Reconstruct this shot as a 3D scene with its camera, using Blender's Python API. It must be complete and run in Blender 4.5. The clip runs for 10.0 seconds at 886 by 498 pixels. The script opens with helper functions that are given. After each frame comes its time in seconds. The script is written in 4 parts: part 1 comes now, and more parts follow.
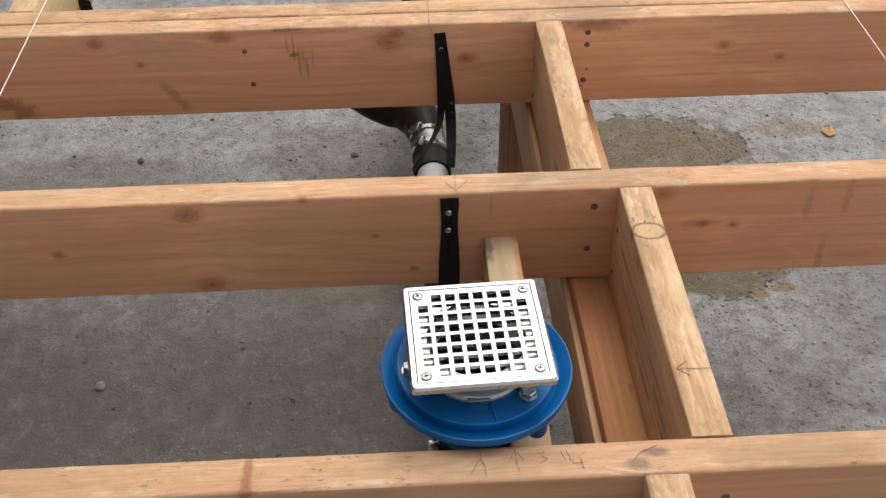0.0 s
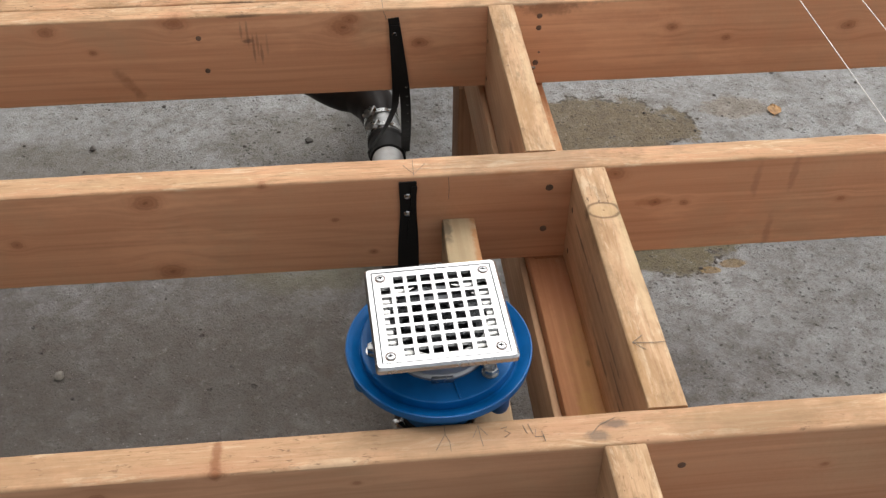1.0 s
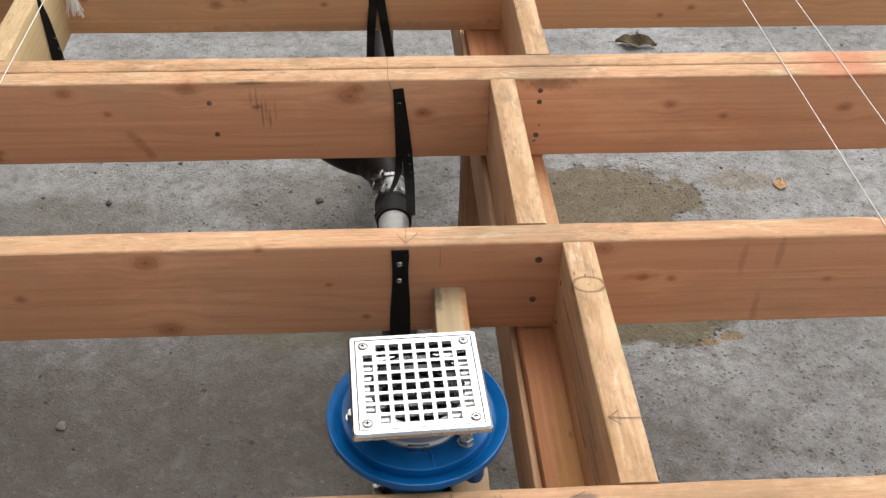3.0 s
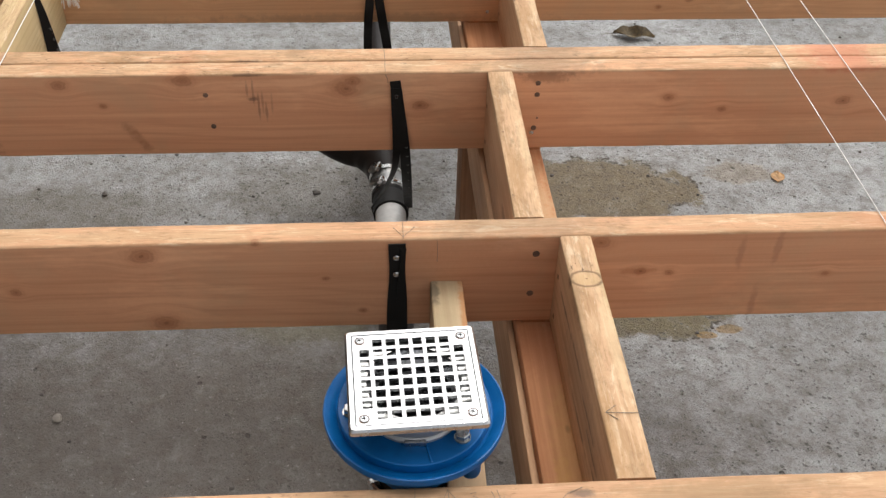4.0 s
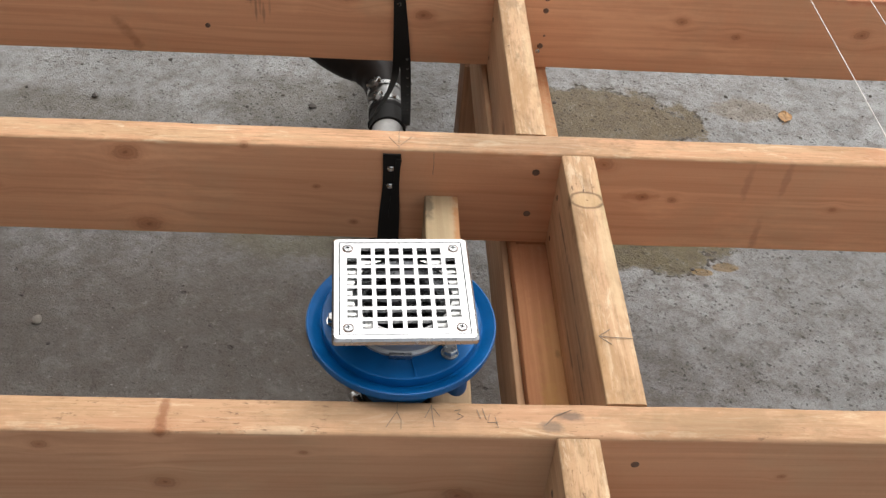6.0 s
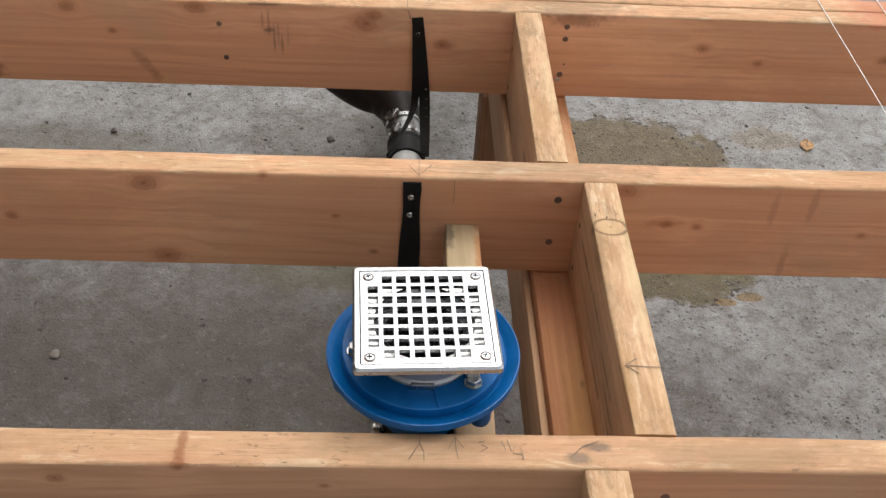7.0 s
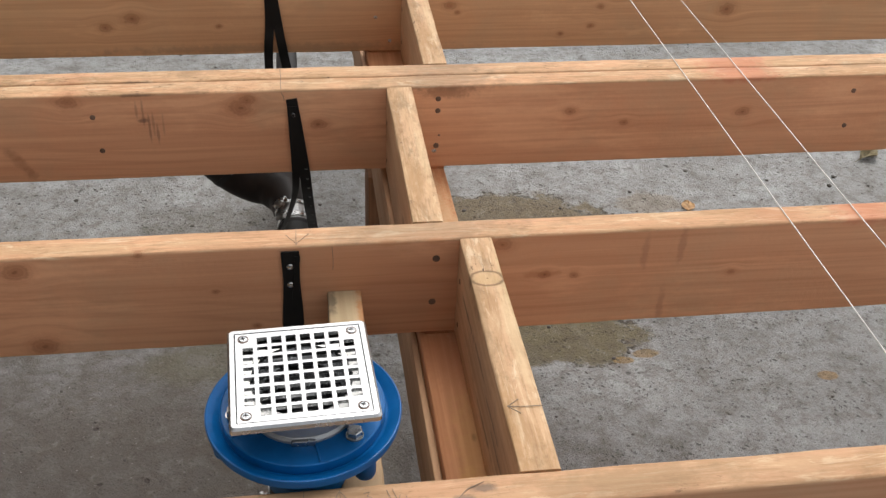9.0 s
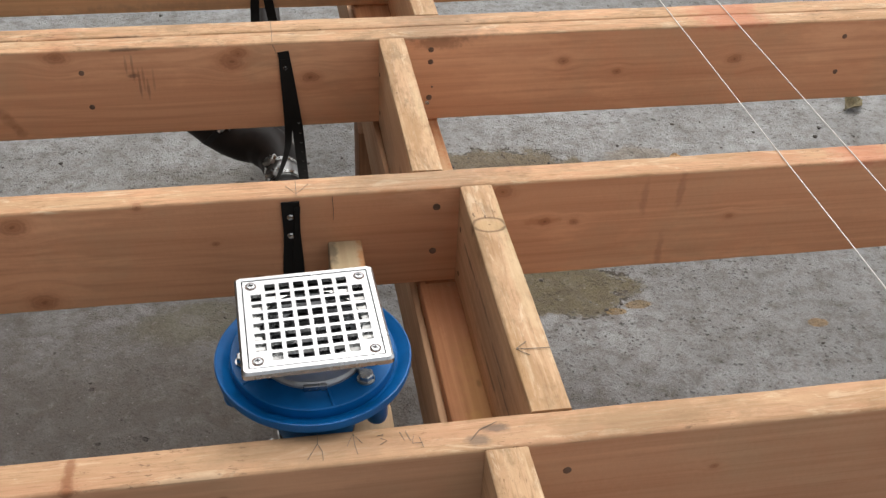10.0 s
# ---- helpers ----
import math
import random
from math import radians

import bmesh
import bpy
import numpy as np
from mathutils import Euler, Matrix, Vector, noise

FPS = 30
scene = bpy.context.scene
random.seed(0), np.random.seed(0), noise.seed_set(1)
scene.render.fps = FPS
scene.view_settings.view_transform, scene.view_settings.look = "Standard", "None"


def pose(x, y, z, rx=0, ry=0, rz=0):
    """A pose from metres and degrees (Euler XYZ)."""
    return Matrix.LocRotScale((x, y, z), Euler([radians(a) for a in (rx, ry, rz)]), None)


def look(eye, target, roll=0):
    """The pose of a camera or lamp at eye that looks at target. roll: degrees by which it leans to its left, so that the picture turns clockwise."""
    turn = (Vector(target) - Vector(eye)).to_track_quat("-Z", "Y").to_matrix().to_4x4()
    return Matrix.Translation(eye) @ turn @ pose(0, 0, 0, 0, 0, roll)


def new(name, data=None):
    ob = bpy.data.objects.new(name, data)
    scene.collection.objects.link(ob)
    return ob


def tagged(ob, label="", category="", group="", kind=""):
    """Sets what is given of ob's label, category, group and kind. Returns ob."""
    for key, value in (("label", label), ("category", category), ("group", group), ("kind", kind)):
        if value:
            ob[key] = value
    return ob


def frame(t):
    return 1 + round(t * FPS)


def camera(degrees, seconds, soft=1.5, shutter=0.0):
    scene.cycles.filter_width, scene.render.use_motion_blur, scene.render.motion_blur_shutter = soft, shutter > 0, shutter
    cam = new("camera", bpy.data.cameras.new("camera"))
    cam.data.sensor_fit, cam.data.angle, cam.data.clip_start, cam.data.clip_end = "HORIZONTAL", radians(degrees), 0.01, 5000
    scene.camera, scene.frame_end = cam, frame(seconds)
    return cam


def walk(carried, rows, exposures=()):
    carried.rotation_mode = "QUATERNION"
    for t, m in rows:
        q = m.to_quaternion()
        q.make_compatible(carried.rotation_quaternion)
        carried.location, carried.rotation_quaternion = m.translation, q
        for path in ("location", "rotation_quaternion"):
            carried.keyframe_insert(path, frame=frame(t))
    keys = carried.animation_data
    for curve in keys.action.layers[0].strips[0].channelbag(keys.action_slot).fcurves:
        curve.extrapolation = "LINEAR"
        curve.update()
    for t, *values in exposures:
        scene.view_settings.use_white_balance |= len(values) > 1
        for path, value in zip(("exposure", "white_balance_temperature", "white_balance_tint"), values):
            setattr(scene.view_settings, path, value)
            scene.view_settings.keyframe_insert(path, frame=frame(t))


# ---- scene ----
cam = camera(46.8, 10.0, soft=1.38)
PATH = [
    (0, (-0.05, -0.934, 1.318), (0.02, 0.583, 0.016), -0.5),
    (0.3, (-0.05, -0.931, 1.322), (0.0427, 0.5662, -0.0248), -0.6),
    (0.5, (-0.049, -0.93, 1.327), (0.06, 0.557, -0.006), -0.4),
    (0.8, (-0.056, -0.939, 1.332), (0.0951, 0.5453, 0.0248), 0.5),
    (1, (-0.059, -0.949, 1.33), (0.102, 0.539, 0.004), 0.7),
    (1.3, (-0.071, -0.952, 1.348), (0.0408, 0.5604, -0.0051), -0),
    (1.5, (-0.069, -0.954, 1.366), (0.003, 0.572, 0.075), -0.7),
    (1.7, (-0.066, -0.959, 1.372), (-0.0016, 0.591, 0.1382), -0.5),
    (2, (-0.053, -0.963, 1.378), (0.012, 0.626, 0.165), -0.2),
    (2.3, (-0.041, -0.961, 1.372), (0.0375, 0.6195, 0.1548), 0.1),
    (2.5, (-0.035, -0.966, 1.373), (0.06, 0.616, 0.154), 0.5),
    (3, (-0.022, -0.966, 1.362), (0.099, 0.596, 0.119), 1.4),
    (4.5, (-0.022, -0.949, 1.364), (0.11, 0.6, 0.106), 1.9),
    (5, (-0.02, -0.938, 1.366), (0.107, 0.615, 0.113), 3.5),
    (5.5, (-0.019, -0.939, 1.334), (0.112, 0.593, 0.055), 4.3),
    (5.7, (-0.017, -0.943, 1.322), (0.126, 0.552, 0.001), 5.1),
    (6.8, (-0.035, -0.931, 1.311), (0.091, 0.514, -0.067), 5),
    (7, (-0.023, -0.933, 1.3), (0.081, 0.578, -0.006), 3.9),
    (7.2, (-0.006, -0.938, 1.29), (0.0815, 0.6086, 0.038), 3.2),
    (7.5, (0.028, -0.948, 1.272), (0.146, 0.665, 0.096), 2.9),
    (7.7, (0.046, -0.953, 1.272), (0.195, 0.672, 0.1378), 3),
    (8, (0.056, -0.967, 1.274), (0.231, 0.685, 0.161), 3.6),
    (8.2, (0.054, -0.972, 1.268), (0.2494, 0.6741, 0.1449), 3.4),
    (8.5, (0.032, -0.972, 1.267), (0.257, 0.654, 0.125), 2.9),
    (8.7, (0.019, -0.974, 1.273), (0.2675, 0.6515, 0.1285), 2.6),
    (9, (0.017, -0.974, 1.271), (0.286, 0.647, 0.131), 2.6),
    (9.5, (0.001, -0.975, 1.262), (0.29, 0.638, 0.117), 2.6),
    (9.7, (-0.005, -0.974, 1.263), (0.2938, 0.6232, 0.1059), 2.6),
    (10, (-0.01, -0.98, 1.252), (0.297, 0.596, 0.059), 2.5),
]
EXPOSURES = [(0, -0.02), (1.3, -0.10), (2, 0.06), (2.5, 0.08), (4.5, 0.06), (5.5, 0.03), (7.2, 0.0), (8.7, -0.04), (10, -0.10)]
walk(cam, [(t, look(eye, target, roll)) for t, eye, target, roll in PATH], EXPOSURES)

# ---- light ----
world = bpy.data.worlds.new("overcast_sky")
scene.world = world
world.use_nodes = True
wn = world.node_tree
wn.nodes.clear()
w_out = wn.nodes.new("ShaderNodeOutputWorld")
w_bg = wn.nodes.new("ShaderNodeBackground")
w_sky = wn.nodes.new("ShaderNodeTexSky")
w_soft = wn.nodes.new("ShaderNodeHueSaturation")
w_sky.sky_type = "NISHITA"
w_sky.sun_disc = False
w_sky.sun_elevation, w_sky.sun_rotation = radians(63), radians(28)
w_sky.dust_density = 4.0
w_soft.inputs["Saturation"].default_value = 0.12
w_bg.inputs["Strength"].default_value = 0.25
wn.links.new(w_sky.outputs[0], w_soft.inputs["Color"])
wn.links.new(w_soft.outputs[0], w_bg.inputs["Color"])
wn.links.new(w_bg.outputs[0], w_out.inputs["Surface"])
sun_data = bpy.data.lights.new("sun", "SUN")
sun_data.energy, sun_data.angle, sun_data.color = 0.75, radians(60), (1.0, 0.92, 0.82)
sun = new("sun", sun_data)
sun.matrix_world = look((0.9, 1.7, 3.8), (0, 0, 0))

# ---- materials ----


class Net:
    """A small hand for wiring shader nodes."""

    def __init__(self, name):
        self.mat = bpy.data.materials.new(name)
        self.mat.use_nodes = True
        self.t = self.mat.node_tree
        self.t.nodes.clear()
        self.out = self.t.nodes.new("ShaderNodeOutputMaterial")
        self.bsdf = self.t.nodes.new("ShaderNodeBsdfPrincipled")
        self.t.links.new(self.bsdf.outputs[0], self.out.inputs["Surface"])
        self.co = self.t.nodes.new("ShaderNodeTexCoord").outputs["Object"]

    def put(self, socket, value):
        if isinstance(value, bpy.types.NodeSocket):
            self.t.links.new(value, socket)
        else:
            socket.default_value = value

    def math(self, op, a, b=0.0, c=0.0, clamp=False):
        n = self.t.nodes.new("ShaderNodeMath")
        n.operation, n.use_clamp = op, clamp
        for s, v in zip(n.inputs, (a, b, c)):
            self.put(s, v)
        return n.outputs[0]

    def vec(self, op, a, b):
        n = self.t.nodes.new("ShaderNodeVectorMath")
        n.operation = op
        self.put(n.inputs[0], a)
        self.put(n.inputs[1], b)
        return n.outputs["Value"] if op in ("LENGTH", "DISTANCE") else n.outputs[0]

    def noise(self, co, scale, detail=4.0, rough=0.55, distort=0.0):
        n = self.t.nodes.new("ShaderNodeTexNoise")
        self.put(n.inputs["Vector"], co)
        n.inputs["Scale"].default_value, n.inputs["Detail"].default_value = scale, detail
        n.inputs["Roughness"].default_value, n.inputs["Distortion"].default_value = rough, distort
        return n.outputs["Fac"]

    def voronoi(self, co, scale, feature="F1"):
        n = self.t.nodes.new("ShaderNodeTexVoronoi")
        n.feature = feature
        self.put(n.inputs["Vector"], co)
        n.inputs["Scale"].default_value = scale
        return n.outputs["Distance"], n.outputs["Color"]

    def step(self, v, lo, hi, a=0.0, b=1.0):
        n = self.t.nodes.new("ShaderNodeMapRange")
        n.interpolation_type = "SMOOTHSTEP"
        for i, x in enumerate((v, lo, hi, a, b)):
            self.put(n.inputs[i], x)
        return n.outputs[0]

    def mix(self, fac, a, b, kind="MIX"):
        n = self.t.nodes.new("ShaderNodeMix")
        n.data_type, n.blend_type = "RGBA", kind
        for s, v in zip((n.inputs[0], n.inputs[6], n.inputs[7]), (fac, a, b)):
            self.put(s, (*v, 1) if isinstance(v, tuple) else v)
        return n.outputs[2]

    def bump(self, height, strength, distance):
        n = self.t.nodes.new("ShaderNodeBump")
        n.inputs["Strength"].default_value, n.inputs["Distance"].default_value = strength, distance
        self.put(n.inputs["Height"], height)
        self.t.links.new(n.outputs[0], self.bsdf.inputs["Normal"])

    def finish(self, color, rough, metal=0.0, **more):
        b = self.bsdf.inputs
        self.put(b["Base Color"], (*color, 1) if isinstance(color, tuple) else color)
        self.put(b["Roughness"], rough)
        self.put(b["Metallic"], metal)
        for k, v in more.items():
            self.put(b[k.replace("_", " ")], v)
        return self.mat


def wood(name, light, dark, knots=(), smudges=(), dirt=0.3, rings=(), exposed=1.0, weather=(0.45, 0.33, 0.2)):
    """Sawn softwood, grain along the board's own x. knots: (x, z, radius); smudges: (x, y, z, rx, ry, rz, colour, strength)."""
    m = Net(name)
    rnd = m.t.nodes.new("ShaderNodeObjectInfo").outputs["Random"]
    off = m.vec("MULTIPLY", (3.1, 7.7, 5.3), m.vec("ADD", rnd, (0.0, 0.0, 0.0)))
    co = m.vec("ADD", m.co, off)
    sep = m.t.nodes.new("ShaderNodeSeparateXYZ")
    m.put(sep.inputs[0], m.co)
    swirl, core, ring, bark = 0.0, 0.0, 0.0, 0.0
    for x, z, r in knots:
        dx, dz = m.math("SUBTRACT", sep.outputs[0], x), m.math("SUBTRACT", sep.outputs[2], z)
        dy = m.math("MULTIPLY", m.math("ADD", sep.outputs[1], 0.019), 0.55)
        d = m.math("SQRT", m.math("ADD", m.math("ADD", m.math("MULTIPLY", m.math("MULTIPLY", dx, dx), 0.5), m.math("MULTIPLY", dy, dy)), m.math("MULTIPLY", dz, dz)))
        near = m.step(d, 0.4 * r, 4.5 * r, 1.0, 0.0)
        swirl = m.math("ADD", swirl, m.math("MULTIPLY", m.math("MULTIPLY", near, dz), -0.75))
        dn = m.math("ADD", d, m.math("MULTIPLY", m.math("SUBTRACT", m.noise(m.vec("MULTIPLY", co, (0.7, 1.0, 1.0)), 75.0, 6.0, 0.7), 0.5), 1.5 * r))
        core = m.math("MAXIMUM", core, m.step(dn, 0.40 * r, 0.95 * r, 1.0, 0.0))
        ring = m.math("MAXIMUM", ring, m.step(dn, 0.7 * r, 2.1 * r, 0.34, 0.0))
        edge = m.math("MULTIPLY", m.step(dn, 0.62 * r, 0.84 * r), m.step(dn, 0.86 * r, 1.20 * r, 0.5, 0.0))
        pith = m.step(dn, 0.10 * r, 0.30 * r, 0.8, 0.0)
        growth = m.math("MULTIPLY", m.step(m.math("SINE", m.math("MULTIPLY", dn, 15.0 / r)), 0.1, 0.9), m.step(dn, 0.8 * r, 2.6 * r, 0.14, 0.0))
        bark = m.math("MAXIMUM", bark, m.math("MAXIMUM", edge, m.math("MAXIMUM", pith, growth)))
    # slow waves of the growth rings, cut through lengthwise
    wave = m.math("SINE", m.math("ADD", m.math("MULTIPLY", m.math("ADD", sep.outputs[2], swirl), 330.0), m.math("MULTIPLY", m.noise(m.vec("MULTIPLY", co, (0.9, 7.0, 7.0)), 1.0, 3.0, 0.5), 46.0)))
    bend = m.t.nodes.new("ShaderNodeCombineXYZ")
    m.put(bend.inputs[2], swirl)
    flow = m.vec("ADD", co, bend.outputs[0])
    fine = m.noise(m.vec("MULTIPLY", flow, (3.0, 190.0, 190.0)), 1.0, 5.0, 0.6)
    band = m.noise(m.vec("MULTIPLY", flow, (0.9, 34.0, 34.0)), 1.0, 3.0, 0.5, 0.6)
    wide = m.noise(m.vec("MULTIPLY", flow, (1.3, 6.0, 6.0)), 1.0, 3.0, 0.5, 0.4)
    blot = m.noise(co, 7.0, 5.0, 0.6)
    ringed = m.math("MULTIPLY", m.step(wave, 0.30, 1.0, 0.0, 0.19), m.step(m.noise(m.vec("MULTIPLY", co, (1.6, 11.0, 11.0)), 1.0, 3.0, 0.6), 0.40, 0.62))
    lines = m.noise(m.vec("MULTIPLY", flow, (1.6, 95.0, 95.0)), 1.0, 2.0, 0.5, 0.3)
    fac = m.math("ADD", m.math("MULTIPLY", fine, 0.22), m.math("ADD", m.math("MULTIPLY", band, 0.42), m.math("MULTIPLY", wide, 0.5)))
    color = m.mix(m.step(fac, 0.40, 0.82, 0.0, 0.75), light, dark)
    color = m.mix(m.step(lines, 0.58, 0.72, 0.0, 0.13), color, tuple(0.72 * v for v in dark))
    color = m.mix(m.step(lines, 0.28, 0.42, 0.30, 0.0), color, tuple(min(0.8, 1.22 * v) for v in light))
    color = m.mix(m.step(blot, 0.46, 0.72, 0.0, 0.34), color, weather)
    color = m.mix(m.step(fine, 0.42, 0.70, 0.0, 0.16), color, tuple(0.68 * v for v in dark))
    hair = m.noise(m.vec("MULTIPLY", flow, (14.0, 420.0, 420.0)), 1.0, 3.0, 0.6)
    color = m.mix(m.step(hair, 0.56, 0.74, 0.0, 0.12), color, tuple(0.6 * v for v in dark))
    pale = m.noise(m.vec("MULTIPLY", co, (4.0, 16.0, 16.0)), 1.0, 5.0, 0.65)
    color = m.mix(m.step(pale, 0.52, 0.68, 0.0, 0.40), color, tuple(min(0.85, 1.3 * v) for v in light))
    settled = m.step(sep.outputs[2], 0.0655, 0.0692, 0.0, exposed)
    bleach = m.math("MULTIPLY", settled, m.step(m.noise(m.vec("MULTIPLY", co, (6.0, 40.0, 40.0)), 1.0, 5.0, 0.65), 0.40, 0.62, 0.35, 0.8))
    color = m.mix(bleach, color, (0.505, 0.329, 0.185))
    tan = m.noise(m.vec("MULTIPLY", m.vec("ADD", co, (4.0, 1.0, 2.0)), (9.0, 34.0, 34.0)), 1.0, 6.0, 0.7, 0.5)
    color = m.mix(m.math("MULTIPLY", m.step(tan, 0.47, 0.64, 0.0, 0.35 + 0.4 * dirt), settled), color, (0.37, 0.215, 0.105))
    fibre = m.noise(m.vec("MULTIPLY", flow, (22.0, 330.0, 330.0)), 1.0, 4.0, 0.65, 0.4)
    color = m.mix(m.math("MULTIPLY", m.step(fibre, 0.53, 0.68, 0.0, 0.58), settled), color, (0.30, 0.17, 0.085))
    color = m.mix(m.math("MULTIPLY", m.step(fibre, 0.32, 0.46, 0.50, 0.0), settled), color, (0.64, 0.475, 0.30))
    scuff = m.math("MULTIPLY", m.step(m.noise(m.vec("MULTIPLY", m.vec("ADD", co, (1.0, 3.0, 8.0)), (11.0, 60.0, 60.0)), 1.0, 6.0, 0.75, 0.8), 0.55, 0.63), settled)
    color = m.mix(m.math("MULTIPLY", scuff, 0.55), color, (0.68, 0.53, 0.36))
    stain = m.math("MULTIPLY", m.step(m.noise(m.vec("MULTIPLY", m.vec("ADD", co, (9.0, 2.0, 5.0)), (7.0, 22.0, 22.0)), 1.0, 7.0, 0.75, 0.6), 0.54, 0.64), settled)
    color = m.mix(m.math("MULTIPLY", stain, 0.25 + 0.35 * dirt), color, (0.27, 0.165, 0.082))
    rim = m.math("ABSOLUTE", m.math("ADD", sep.outputs[1], m.math("MULTIPLY", m.math("SUBTRACT", m.noise(m.vec("MULTIPLY", co, (1.0, 0.3, 0.3)), 38.0, 6.0, 0.75), 0.5), 0.016)))
    worn = m.math("MULTIPLY", m.step(rim, 0.012, 0.0185, 0.0, 0.85), m.step(m.noise(m.vec("ADD", co, (7.0, 7.0, 7.0)), 14.0, 5.0, 0.7), 0.42, 0.58))
    color = m.mix(m.math("MULTIPLY", m.math("MULTIPLY", worn, settled), 0.10 + 0.35 * dirt), color, (0.25, 0.15, 0.075))
    specks = m.math("MULTIPLY", m.step(m.noise(m.vec("MULTIPLY", co, (0.28, 1.0, 1.0)), 300.0, 5.0, 0.7, 0.5), 0.57, 0.65), m.step(m.noise(co, 13.0, 6.0, 0.75), 0.48, 0.62))
    color = m.mix(m.math("MULTIPLY", m.math("MULTIPLY", specks, settled), min(1.0, 1.5 * dirt)), color, (0.09, 0.05, 0.03))
    grime = m.step(m.noise(m.vec("MULTIPLY", co, (0.6, 1.0, 1.0)), 30.0, 7.0, 0.75), 0.51, 0.66, 0.0, 0.6 * dirt)
    color = m.mix(m.math("MULTIPLY", grime, settled), color, (0.22, 0.145, 0.08))
    for x, y, z, rx, ry, rz, tint, much in smudges:
        rel = m.vec("MULTIPLY", m.vec("SUBTRACT", m.co, (x, y, z)), (1 / rx, 1 / ry, 1 / rz))
        d = m.math("ADD", m.vec("LENGTH", rel, (0, 0, 0)), m.math("MULTIPLY", m.math("SUBTRACT", m.noise(co, 70.0, 5.0, 0.7), 0.5), 1.8))
        color = m.mix(m.step(d, 0.35, 1.15, much, 0.0), color, tint)
    if knots:
        color = m.mix(ring, color, (0.74 * dark[0], 0.64 * dark[1], 0.56 * dark[2]))
        color = m.mix(m.math("MULTIPLY", core, 0.52), color, (0.27, 0.105, 0.046))
        color = m.mix(m.math("MULTIPLY", bark, 0.52), color, (0.12, 0.042, 0.02))
    color = m.mix(m.math("MULTIPLY", ringed, m.step(settled, 0.0, 1.0, 1.0, 0.35)), color, (0.70 * dark[0], 0.62 * dark[1], 0.55 * dark[2]))
    for x, y, r in rings:
        rel = m.vec("MULTIPLY", m.vec("SUBTRACT", m.co, (x, y, 0.07)), (1.0, 0.72, 0.5))
        d = m.math("ADD", m.vec("LENGTH", rel, (0, 0, 0)), m.math("MULTIPLY", m.math("SUBTRACT", m.noise(co, 120.0, 3.0), 0.5), 0.25 * r))
        color = m.mix(m.step(d, 0.6 * r, 1.0 * r, 0.5, 0.0), color, (0.50, 0.34, 0.17))
        color = m.mix(m.math("MULTIPLY", m.step(d, 0.78 * r, 0.98 * r), m.step(d, 0.98 * r, 1.20 * r, 0.8, 0.0)), color, (0.14, 0.08, 0.04))
        color = m.mix(m.step(d, 0.05 * r, 0.13 * r, 0.8, 0.0), color, (0.10, 0.05, 0.03))
    m.bump(m.math("ADD", m.math("MULTIPLY", fine, 0.7), m.math("MULTIPLY", m.noise(co, 160.0, 3.0), 0.4)), 0.5, 0.0012)
    return m.finish(color, m.step(fine, 0.3, 0.7, 0.62, 0.8), Specular_IOR_Level=0.22)


